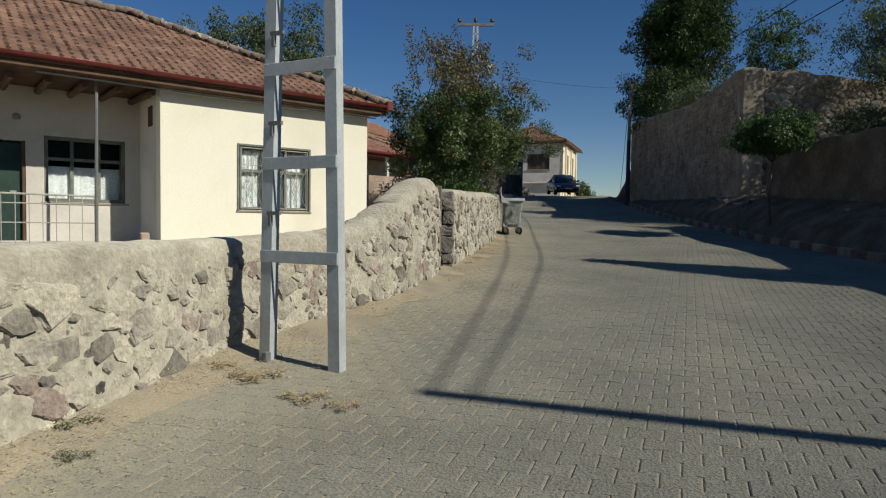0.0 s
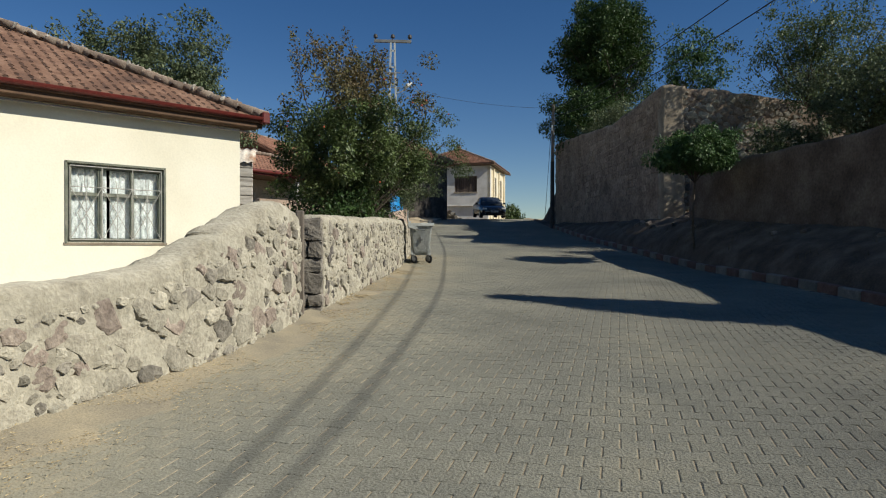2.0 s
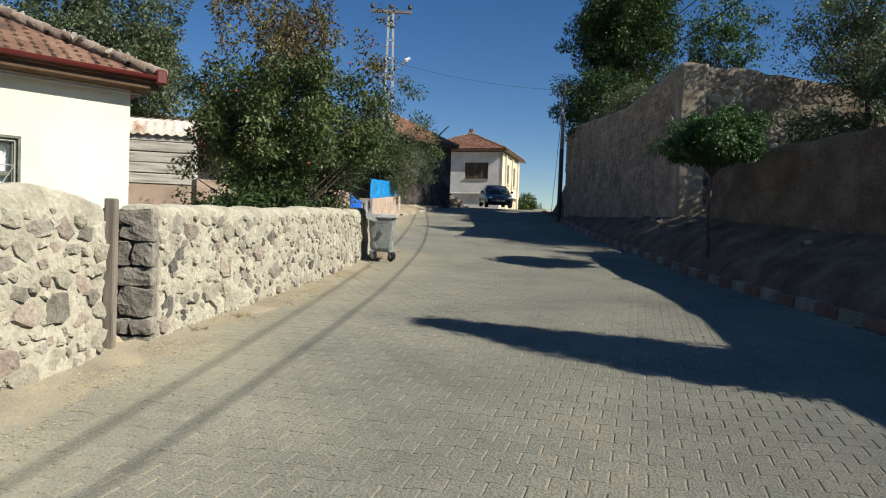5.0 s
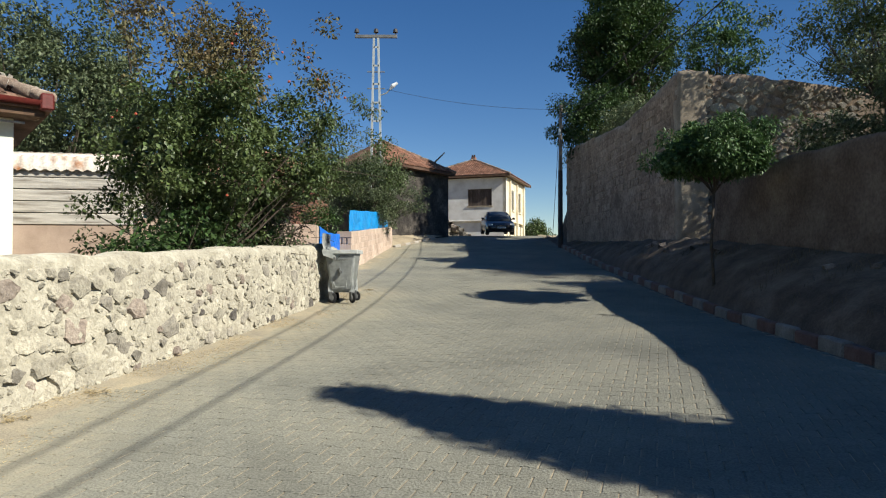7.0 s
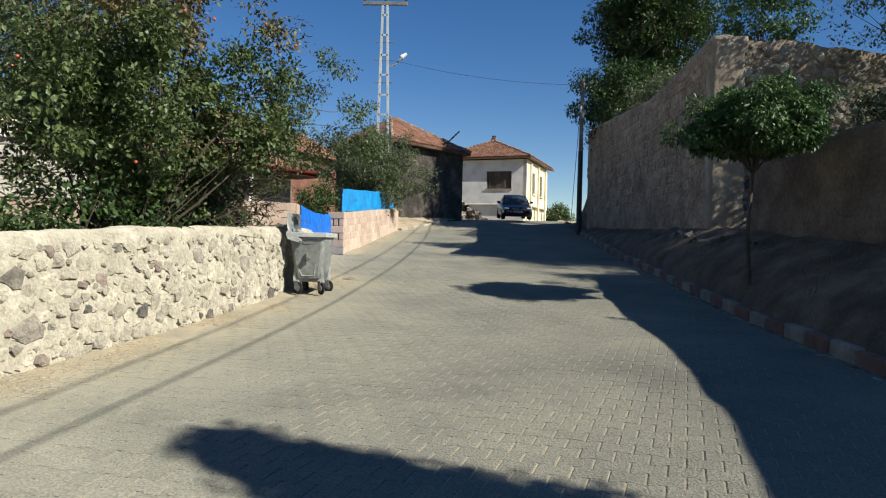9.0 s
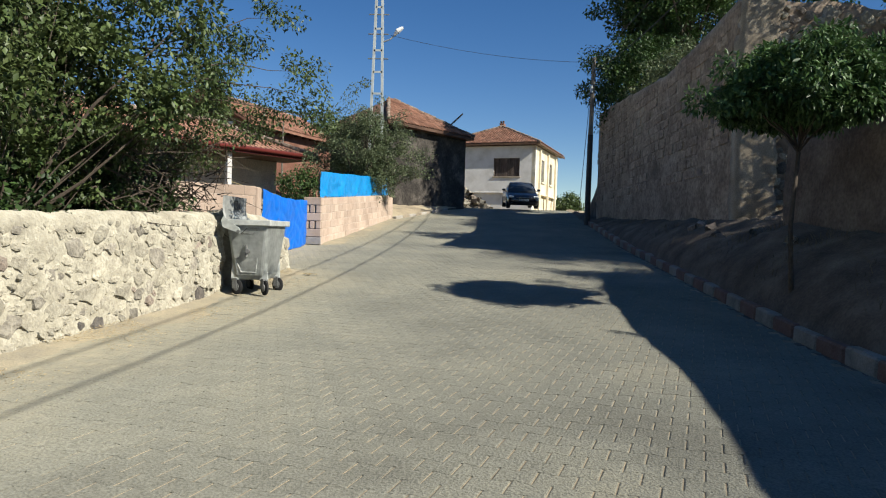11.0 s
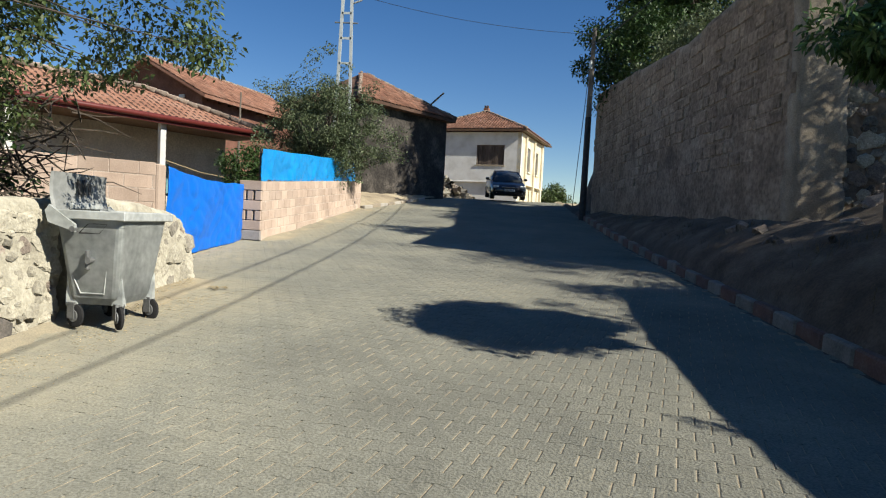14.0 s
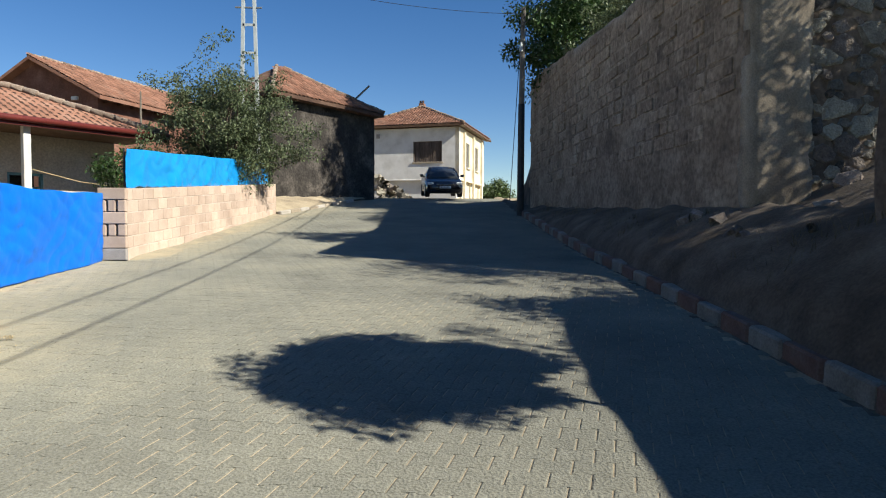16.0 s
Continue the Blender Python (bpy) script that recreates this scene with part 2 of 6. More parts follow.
def box(bm, lo, hi, bevel=0.0, m=None):
    """Adds a bevelled block between two corners to bm."""
    lo, hi = Vector(lo), Vector(hi)
    made = bmesh.ops.create_cube(bm, size=1, matrix=Matrix.Translation((lo + hi) / 2) @ Matrix.Diagonal((*(hi - lo), 1)))["verts"]
    if bevel:
        edges = list({e for v in made for e in v.link_edges})
        made = list({v for f in bmesh.ops.bevel(bm, geom=edges, offset=bevel, segments=1, affect="EDGES")["faces"] for v in f.verts} | {v for v in made if v.is_valid})
    if m is not None:
        bmesh.ops.transform(bm, matrix=m, verts=made)
    return bm


def block(name, lo, hi, material, parent=None, label="", bevel=0.01, m=None):
    return part(name, box(bmesh.new(), lo, hi, bevel, m), material, parent, label)


def tube(bm, pts, radii, sides=8, cap=True):
    """Adds a round tapered bar along pts."""
    pts = [Vector(p) for p in pts]
    if not isinstance(radii, (list, tuple)):
        radii = [radii] * len(pts)
    rings = []
    for i, p in enumerate(pts):
        d = (pts[min(i + 1, len(pts) - 1)] - pts[max(i - 1, 0)]).normalized()
        a = d.orthogonal().normalized() if i == 0 else (a - d * a.dot(d)).normalized()
        b = d.cross(a)
        rings.append([bm.verts.new(p + (a * math.cos(k) + b * math.sin(k)) * radii[i]) for k in (2 * math.pi * j / sides for j in range(sides))])
    for r, s in zip(rings, rings[1:]):
        for j in range(sides):
            bm.faces.new((r[j], r[(j + 1) % sides], s[(j + 1) % sides], s[j]))
    if cap:
        bm.faces.new(rings[0][::-1])
        bm.faces.new(rings[-1])
    return bm


def thing(name, m, label, category, group="", kind=""):
    ob = new(name)
    ob.matrix_world = m
    ob.empty_display_size = 0.2
    return tagged(ob, label, category, group, kind)


# ---- lie of the land ----
HEIGHTS = [(-60, -3.0), (-20, -1.0), (0, 0), (5, .32), (10.7, .71), (12, .82), (18, 1.06), (20.7, 1.27), (24.7, 1.58), (28.5, 1.86), (36.6, 2.66), (44, 3.42), (48, 3.68), (53, 3.78), (62, 3.72), (100, 2.6), (400, -8)]


def curve(table, v):
    return np.interp(v, [a for a, _ in table], [b for _, b in table])


def road_z(y):
    """Height of the road's surface."""
    return sum(curve(HEIGHTS, y + d) for d in (-1.2, -0.6, 0, 0.6, 1.2)) / 5


LEFT = [(-12, -5.2), (-3, -3.7), (2.5, -2.75), (4, -2.3), (5.45, -2.0), (7, -1.35), (8.3, -.75), (9.6, -.42), (10.4, -.33), (10.98, -.1), (13.1, .30), (15.5, .66), (18.3, 1.0), (19.6, 1.12), (22.2, 1.38), (22.6, .45), (27, .36), (27.05, .8), (36.7, 1.47), (39.1, 2.25), (42, 3.1), (44.5, 4.1), (47, 4.6), (60, 5.0), (400, 40)]


def road_left(y):
    return curve(LEFT, y)


def kerb_x(y):
    return 8.3 + 0.05 * (np.maximum(y, -6) - 12) + np.maximum(y - 37, 0) * 0.02


LOWTOP = [(-14, 3.2), (3, 4.1), (8.8, 4.5), (11, 4.22), (14, 3.94), (16, 3.97), (18, 4.04), (20, 3.98), (21.6, 3.93)]
BANKTOP = [(-14, 0.8), (0, 1.3), (10, 1.75), (16, 2.15), (21, 2.5), (24.5, 2.72), (30, 2.8), (36.5, 2.95), (40, 3.4), (46, 3.7), (60, 3.75)]


def land_z(x, y):
    """Height of the ground sheet."""
    road = road_z(y) - 0.0065
    xk, xl = kerb_x(y), road_left(y)
    wx = np.where(y < 21.5, 10.2, 10.55)
    bank_w = np.maximum(wx - xk - 0.15, 0.3)
    f = np.clip((x - xk - 0.1) / bank_w, 0, 1)
    foot = np.where(y < 37.5, np.maximum(curve(BANKTOP, y), road + 0.12), road)
    z = np.where(x > xk + 0.1, road + 0.12 + (foot - road - 0.12) * np.sqrt(f), road)
    upper = np.where(y < 21.5, curve(LOWTOP, y) - 0.25, np.where(y < 24.7, 0, 6.6))
    upper = np.where(y > 40, road + 3 * np.clip((45 - y) / 5, 0, 1), upper)
    g = np.clip((x - wx - 0.2) / 0.25, 0, 1)
    g = g * g * (3 - 2 * g)
    heap = np.minimum(2.6 + np.maximum(x - 10.85, 0) * .5, 3.7)
    up = np.where((y >= 21.5) & (y < 24.7), heap, foot + (upper - foot) * g)
    z = np.where(x > wx, np.maximum(up, road), z)
    yard = np.maximum(road + 0.1, 0.95)
    h = np.clip((xl - 0.18 - x) / 0.2, 0, 1) * np.clip((24 - y) / 2, 0, 1) * np.clip((y + 12) / 3, 0, 1)
    z = z + (yard - z) * h
    far = np.clip((np.abs(x - 4) - 40) / 60, 0, 1)
    return z * (1 - far) + np.minimum(z, 2.0) * far


def grid_sheet(name, xs, ys, zfun, material, smooth=True):
    X, Y = np.meshgrid(xs, ys)
    Z = zfun(X, Y)
    v = np.stack([X.ravel(), Y.ravel(), Z.ravel()], 1)
    k = len(xs)
    i, j = np.meshgrid(np.arange(k - 1), np.arange(len(ys) - 1))
    a = (j * k + i).ravel()
    return link(name, v.tolist(), np.stack([a, a + 1, a + 1 + k, a + k], 1).tolist(), material, None, smooth)


def wobble(X, Y, s, amp, seed=0):
    return amp * np.vectorize(lambda a, b: noise.noise(Vector((a * s, b * s, seed))))(X, Y)


xs = np.concatenate([[-600, -300, -150, -80, -50, -35, -25, -18], np.arange(-13, -4, 0.6), np.arange(-4, 2, 0.15), np.arange(2, 8, 0.6), np.arange(8, 12.6, 0.12), np.arange(13, 20, 0.8), [22, 26, 35, 50, 80, 150, 300, 600]])
ys = np.concatenate([[-300, -120, -60, -35, -22], np.arange(-14, 0, 0.8), np.arange(0, 50, 0.3), np.arange(50, 70, 1.0), [75, 85, 100, 130, 180, 260, 400, 700]])
ground = grid_sheet("ground", xs, ys, lambda X, Y: land_z(X, Y) + np.where((X > kerb_x(Y) + 0.15) & (X < 30), wobble(X, Y, 1.7, 0.07) + wobble(X, Y, 4.5, 0.05, 3), 0), M_SOIL)
tagged(ground, "dry brown soil with dust and stubble round the street", "ground", kind="structure")
# faces right of the kerb take the soil with shade in its colour
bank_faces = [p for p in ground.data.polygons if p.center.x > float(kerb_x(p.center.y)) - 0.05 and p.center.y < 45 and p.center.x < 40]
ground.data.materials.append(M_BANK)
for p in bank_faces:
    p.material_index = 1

# ---- stone walls ----


def stone_mesh(seed, sides=8):
    """A flat-faced rubble stone of unit size, its face towards -y."""
    r = np.random.default_rng(seed)
    ang = np.sort((np.arange(sides) + r.uniform(-0.38, 0.38, sides)) * 2 * math.pi / sides)
    rad = r.uniform(0.36, 0.62, sides)
    v, f = [], []
    for depth, s in ((0.5, 1.12), (0.0, 1.0), (-0.16, 0.9), (-0.22, 0.55)):
        for a, q in zip(ang, rad):
            k_ = s * (1 + r.uniform(-0.07, 0.07))
            v.append((math.cos(a) * q * k_, depth + r.uniform(-0.1, 0.1), math.sin(a) * q * k_))
    v.append((0, -0.22 + r.uniform(-0.1, 0.08), 0))
    for k in range(3):
        for j in range(sides):
            f.append((k * sides + j, k * sides + (j + 1) % sides, (k + 1) * sides + (j + 1) % sides, (k + 1) * sides + j))
    for j in range(sides):
        f.append((3 * sides + j, 3 * sides + (j + 1) % sides, 4 * sides))
    me = bpy.data.meshes.new("stone")
    me.from_pydata(v, [], f)
    me.materials.append(M_STONE)
    return me


M_STONE_MIX = mat("small_field_stone", [(0.24, 0.217, 0.168), (0.34, 0.312, 0.243), (0.43, 0.397, 0.31)], 6, 34, 0.92, 1.0, island=0.28)
STONES = []
for k in range(21):
    me = stone_mesh(k, 6 + k % 3)
    me.materials[0] = (M_STONE, M_STONE, M_STONE_PALE, M_STONE, M_STONE_RED, M_STONE_RED if k != 5 else M_DARKSTONE, M_STONE_PALE)[k % 7]
    STONES.append(me)


def scatter_stones(parent, name, place, length, z_lo, z_hi, sizes, limit, seed, proud=0.0, keep=1.0, pale=0.0, extra=0, gap=0.44):
    """Sets stones of falling size into a wall face without overlap. place(s, z) gives the point and the outward angle."""
    r = np.random.default_rng(seed)
    done, V, F = [], [], []
    for size, tries in sizes:
        for _ in range(tries):
            if len(done) >= limit + extra:
                break
            s, d = r.uniform(0.05, length - 0.05), size * r.uniform(0.75, 1.25)
            lo, hi = z_lo(s), z_hi(s)
            if hi - lo < d:
                continue
            z = r.uniform(lo + d * 0.3, hi - d * 0.4)
            if any((s - a) ** 2 + (z - b) ** 2 * 1.25 < (gap * (d + c)) ** 2 for a, b, c in done) or r.random() > keep:
                continue
            done.append((s, z, d))
            p, ang = place(s, z)
            more = len(done) > limit
            pool = [m for m in STONES if m.materials[0] == M_STONE_PALE] if r.random() < pale else STONES
            shape = pool[r.integers(len(pool))]
            turn = r.choice((0, 180)) + r.uniform(-25, 25)
            m = Matrix.Translation(p) @ Matrix.Rotation(ang, 4, "Z") @ Matrix.Translation((0, -proud + r.uniform(-0.008, 0.024), 0)) @ Matrix.Rotation(radians(turn), 4, "Y") @ Matrix.Diagonal((d * 1.12, 0.075 + d * 0.06, d * 0.86, 1))
            if more:
                o = len(V)
                V += [tuple(m @ q.co) for q in shape.vertices]
                F += [tuple(a + o for a in q.vertices) for q in shape.polygons]
                continue
            ob = new(name, shape)
            ob.matrix_world = m
            ob.parent = parent
            ob.matrix_parent_inverse = parent.matrix_world.inverted()
    if V:
        tagged(link("small_stones", V, F, M_STONE_MIX, parent), kind="stuff")
    return done


def rubble_wall(name, path, top, thick, foot, label, seed, sizes, limit, material=M_MORTAR, pale=0.0, start_round=0.0, end_round=0.0, stones_from=-99, band=0.09):
    """A mortared wall along path, whose visible face is on the right-hand side of the way; top is a height table over y."""
    path = [Vector((*p, 0)) for p in path]
    seg = [0.0]
    for a, b in zip(path, path[1:]):
        seg.append(seg[-1] + (b - a).length)
    total = seg[-1]

    def at(s):
        s = min(max(s, 0), total - 1e-4)
        k = max(i for i in range(len(seg) - 1) if seg[i] <= s)
        d = (path[k + 1] - path[k]).normalized()
        p = path[k] + d * (s - seg[k])
        return p, d, Vector((d.y, -d.x, 0))
    rows = int(total / 0.034) + 1
    prof = [(0.0, k / 40) for k in range(36)] + [(0.008, 0.91), (0.03, 0.945), (0.07, 0.97), (0.13, 0.987), (0.25, 0.996), (0.5, 1.0), (0.7, 0.994), (0.85, 0.985), (0.97, 0.93), (1.0, 0.6), (1.0, 0.0)]

    def relief(s, z, w):
        """Lumpy hand-laid mortar, with crevices where it has sunk between the stones."""
        q = Vector((s, z * 1.25, seed + w * 9))
        n = 0.035 * noise.noise(q * 3.1) + 0.022 * noise.noise(q * 8) + 0.012 * noise.noise(q * 19) + 0.008 * noise.noise(q * 37)
        if w < 0.1:
            near, _ = noise.voronoi(q * 5.2 + Vector((0.5 * noise.noise(q * 6), 0.5 * noise.noise(q * 6 + Vector((9, 0, 0))), 0)))
            crack = max(0.0, 1 - (near[1] - near[0]) / 0.13)
            n -= 0.045 * crack * min(1.0, max(0.0, 0.35 + 1.9 * noise.noise(q * 1.1 + Vector((0, 0, 4)))))
        return n
    v, f = [], []
    for i in range(rows + 1):
        s = total * i / rows
        p, d, out = at(s)
        zf = foot(p.y) - 0.15
        zt = float(curve(top, p.y)) + 0.035 * noise.noise(Vector((s * 1.9, seed, 0))) + 0.02 * noise.noise(Vector((s * 6, seed, 3)))
        for edge, reach in ((s, start_round), (total - s, end_round)):
            if reach and edge < reach:
                zt -= (zt - zf) * 0.45 * (1 - edge / reach) ** 2
        for w, h in prof:
            z = zf + (zt - zf) * h
            n = relief(s, z, w)
            q = p - out * (w * thick) + out * (n if w < 0.5 else -n)
            v.append((q.x, q.y, z))
    k = len(prof)
    for i in range(rows):
        for j in range(k - 1):
            f.append((i * k + j, (i + 1) * k + j, (i + 1) * k + j + 1, i * k + j + 1))
    f.append(tuple(range(k)))
    f.append(tuple(range(rows * k, rows * k + k))[::-1])
    ob = link(name, v, f, material, None, True)
    tagged(ob, label, "wall", kind="structure")

    def place(s, z):
        p, d, out = at(s)
        return Vector((p.x, p.y, z)) + out * (0.004 + 0.7 * relief(s, z, 0.0)), math.atan2(d.y, d.x)
    scatter_stones(ob, "stone", place, total, lambda s: foot(at(s)[0].y) if at(s)[0].y > stones_from else 99, lambda s: float(curve(top, at(s)[0].y)) - band, sizes, limit, seed, pale=pale, extra=900)
    return ob, at


NEARTOP = [(-4, 1.25), (2.5, 1.31), (4, 1.34), (5.45, 1.34), (7, 1.40), (7.6, 1.48), (8.1, 1.70), (8.62, 1.89), (9.1, 2.08), (9.6, 2.19), (10.1, 2.15), (10.4, 2.06)]
near_wall, _ = rubble_wall("wall_near", [(-3.7, -3), (-2.75, 2.5), (-2.3, 4), (-2.0, 5.45), (-1.35, 7), (-.75, 8.3), (-.42, 9.6), (-.33, 10.38)], NEARTOP, 0.5, lambda y: float(road_z(y)),
                           "low rubble stone wall with thick lime mortar and a rounded cement top, rising to a hump", 3,
                           [(0.3, 90), (0.23, 600), (0.17, 2200), (0.12, 4500), (0.085, 6000)], 298, pale=0.55, stones_from=2.2, band=0.16)
GARDENTOP = [(10.9, 2.08), (11.7, 2.12), (13.5, 2.16), (15.8, 2.27), (19.6, 2.38)]
garden_wall, _ = rubble_wall("wall_garden", [(-.1, 10.98), (.30, 13.1), (.66, 15.5), (1.0, 18.3), (1.12, 19.6)], GARDENTOP, 0.5, lambda y: float(road_z(y)),
                             "pale rubble stone garden wall with small stones set in lime mortar", 8,
                             [(0.27, 90), (0.21, 600), (0.16, 2200), (0.12, 4000), (0.085, 5000)], 298, pale=0.66)
stub_wall, _ = rubble_wall("wall_stub", [(1.14, 20.0), (1.25, 21.2), (1.36, 22.2)], [(19.8, 2.44), (21.0, 2.4), (21.8, 2.28), (22.3, 2.1)], 0.55, lambda y: float(road_z(y)),
                           "short end piece of rubble stone wall with a rounded broken end", 12,
                           [(0.3, 30), (0.2, 150), (0.14, 200)], 70, pale=0.3, end_round=0.5)

# the dark basalt jamb that closes the garden wall beside the gate, with its stones
jamb = thing("wall_jamb", pose(-.1, 10.93, 0), "dark basalt stone jamb beside a narrow garden gate", "wall", kind="structure")


def rough_stone(name, lo, hi, material, parent, seed, amp=0.03):
    """A roughly dressed stone: a block with its faces and edges knocked about."""
    bm = box(bmesh.new(), lo, hi)
    bmesh.ops.subdivide_edges(bm, edges=bm.edges[:], cuts=4, use_grid_fill=True)
    mid = (Vector(lo) + Vector(hi)) / 2
    half = (Vector(hi) - Vector(lo)) / 2
    for v in bm.verts:
        q = v.co * 7 + Vector((seed * 3.7, 0, 0))
        d = v.co - mid
        round_ = 1 - 0.10 * sum(abs(d[i]) > half[i] * 0.95 for i in range(3)) / 2
        v.co = mid + d * round_ + Vector((noise.noise(q), noise.noise(q + Vector((5, 0, 0))), noise.noise(q + Vector((0, 5, 0))))) * amp + Vector((0, noise.noise(q * 3) * amp * 0.5, 0))
    return part(name, bm, material, parent)


rough_stone("core", (-.5, -0.03, .55), (.0, .12, 2.06), M_JAMB, jamb, 40, 0.02)
zz = 0.56
for k, h in enumerate((.26, .17, .3, .2, .24, .15, .17)):
    cut = (-.53, -.2, .01) if k % 3 == 1 else (-.53, -.34, .01) if k % 3 == 2 else (-.53, .01)
    for j in range(len(cut) - 1):
        rough_stone("stone", (cut[j], -.085 - 0.015 * ((k + j) % 3), zz), (cut[j + 1] - 0.004, .05, zz + h - 0.006), M_JAMB, jamb, k * 3 + j, 0.028)
    zz += h

gate = thing("garden_gate", pose(-.36, 10.5, .66), "closed narrow gate of weathered grey planks", "gate")
block("post", (-.05, 0, 0), (.05, .09, 1.46), M_WOOD, gate, bevel=0.012)
for k in range(3):
    block("plank", (-.18 - .13 * k, .06, .05), (-.06 - .13 * k, .09, 1.34 - .03 * k), M_WOOD, gate, bevel=0.006)

# ---- the high wall across the street ----
TOWER = [(24.3, 7.42), (27, 7.2), (29.6, 7.05), (33, 7.3), (36, 7.55), (39.5, 7.75)]


def tower_top(y):
    return float(curve(TOWER, y)) + 0.06 * noise.noise(Vector((y * 1.3, 0, 5)))


def face_grid(name, us, vs, fun, material, parent=None, smooth=True):
    pts = [fun(u, w) for u in us for w in vs]
    k = len(vs)
    fs = [(i * k + j, (i + 1) * k + j, (i + 1) * k + j + 1, i * k + j + 1) for i in range(len(us) - 1) for j in range(len(vs) - 1)]
    return link(name, pts, fs, material, parent, smooth)


def slab_wall(name, y0, y1, x, thick, top, foot, material, label, seed, step=0.25, amp=0.03):
    """A wall along y with its rough face to -x, a top and a back."""
    n = max(2, int((y1 - y0) / step))
    prof = [(0, 0), (0, .15), (0, .3), (0, .45), (0, .6), (0, .75), (0, .88), (0, .97), (.04, 1), (.5, 1.01), (1, 1), (1, 0)]
    v, f = [], []
    for i in range(n + 1):
        y = y0 + (y1 - y0) * i / n
        zf, zt = foot(y), top(y)
        for w, h in prof:
            z = zf + (zt - zf) * h
            v.append((x + w * thick + amp * noise.noise(Vector((y * 1.4, z * 1.4, seed))) + amp * 0.5 * noise.noise(Vector((y * 4, z * 4, seed))), y, z))
    k = len(prof)
    for i in range(n):
        for j in range(k - 1):
            f.append((i * k + j, i * k + j + 1, (i + 1) * k + j + 1, (i + 1) * k + j))
    f += [tuple(range(k))[::-1], tuple(range(n * k, n * k + k))]
    return tagged(link(name, v, f, material, None, True), label, "wall", kind="structure")


high_wall = slab_wall("wall_high", 24.3, 39.5, 10.4, 0.7, tower_top, lambda y: float(road_z(y)) - 0.2, M_TOWER, "tall old wall of squared tuff blocks with patchy render at its foot", 2)
# tuff blocks of its upper courses
ash_v, ash_f, ash_n = [], [], 0
rq = np.random.default_rng(14)
zc, row = 3.75, 0
unit = box(bmesh.new(), (0, 0, 0), (1, 1, 1), 0.06)
unit_v, unit_f = [tuple(v.co) for v in unit.verts], [[v.index for v in f.verts] for f in unit.faces]
unit.verts.index_update()
unit_f = [[v.index for v in f.verts] for f in unit.faces]
unit_mesh = bpy.data.meshes.new("block")
unit_mesh.from_pydata(unit_v, [], unit_f)
unit_mesh.materials.append(M_ASHLAR)
unit.free()
while zc < 7.6:
    hc = rq.uniform(.22, .31)
    yc = 24.55 + rq.uniform(0, .3)
    while yc < 39.2:
        lc = rq.uniform(.26, .62)
        if zc + hc < tower_top(yc + lc / 2) + .03 and rq.random() > .04 and noise.noise(Vector((yc * .55, zc * .8, 7))) > (-.12 if zc < 4.4 else -.7):
            m = Matrix.Translation((10.4 - rq.uniform(.0, .035), yc, zc + rq.uniform(0, .03))) @ Matrix.Rotation(rq.uniform(-.03, .03), 4, "X") @ Matrix.Diagonal((.2, lc - rq.uniform(.01, .04), hc - rq.uniform(.02, .07), 1))
            if ash_n < 300 and yc < 34:
                ob = new("block", unit_mesh)
                ob.parent = high_wall
                ob.matrix_local = m
                ash_n += 1
            else:
                o = len(ash_v)
                ash_v += [tuple(m @ Vector(q)) for q in unit_v]
                ash_f += [tuple(a + o for a in q) for q in unit_f]
        yc += lc
    zc += hc
    row += 1
tagged(link("block_field", ash_v, ash_f, M_ASHLAR, high_wall), kind="stuff")
# its front return: a smooth cement quoin, then bare rubble set back
qb = box(bmesh.new(), (10.39, 24.14, 1.6), (11.2, 24.5, 7.40))
bmesh.ops.subdivide_edges(qb, edges=[e for e in qb.edges if abs(e.verts[0].co.z - e.verts[1].co.z) > 1], cuts=48)
bmesh.ops.subdivide_edges(qb, edges=[e for e in qb.edges if abs(e.verts[0].co.x - e.verts[1].co.x) > .5], cuts=7, use_grid_fill=True)
for v in qb.verts:
    p = v.co.copy()
    v.co.x += .045 * noise.noise(p * 2.3) + .025 * noise.noise(p * 7) + (.05 * noise.noise(Vector((0, 0, p.z * 3.1))) if p.x > 11.1 else 0)
    v.co.y += .03 * noise.noise(p * 2.6 + Vector((5, 0, 0))) + .02 * noise.noise(p * 8 + Vector((5, 0, 0)))
quoin = part("wall_quoin", qb, M_QUOIN, smooth=True)
tagged(quoin, "smooth cement-rendered corner pier of the tall wall", "wall", kind="structure")
rubble = tagged(face_grid("wall_rubble", np.arange(11.15, 17.5, 0.2), np.linspace(2.2, 1, 2), lambda u, w: (u, 24.42, w), M_TOWER), "rough dark rubble return of the tall wall", "wall", kind="structure")
rub_v, rub_f = [], []
us, hs = np.arange(11.15, 17.6, 0.2), np.linspace(0, 1, 14)
for u in us:
    zt = 7.38 - 0.13 * max(u - 12.5, 0) + 0.12 * noise.noise(Vector((u * 2, 3, 3)))
    rub_v += [(u, 24.42 + 0.05 * noise.noise(Vector((u * 3, h * 9, 1))), 1.6 + (zt - 1.6) * h) for h in hs] + [(u, 25.0, zt), (u, 25.0, 1.6)]
kk = len(hs) + 2
rub_f = [(i * kk + j, (i + 1) * kk + j, (i + 1) * kk + j + 1, i * kk + j + 1) for i in range(len(us) - 1) for j in range(kk - 1)]
rubble.data.clear_geometry()
rubble.data.from_pydata(rub_v, [], rub_f)
for p in rubble.data.polygons:
    p.use_smooth = True
scatter_stones(rubble, "stone", lambda s, z: (Vector((11.2 + s, 24.42, z)), 0.0), 4.6, lambda s: 2.5 + s * 0.45, lambda s: 7.3 - 0.13 * max(s - 1.3, 0), [(0.34, 90), (0.24, 700), (0.16, 1500)], 290, 5, pale=.12, proud=.04)

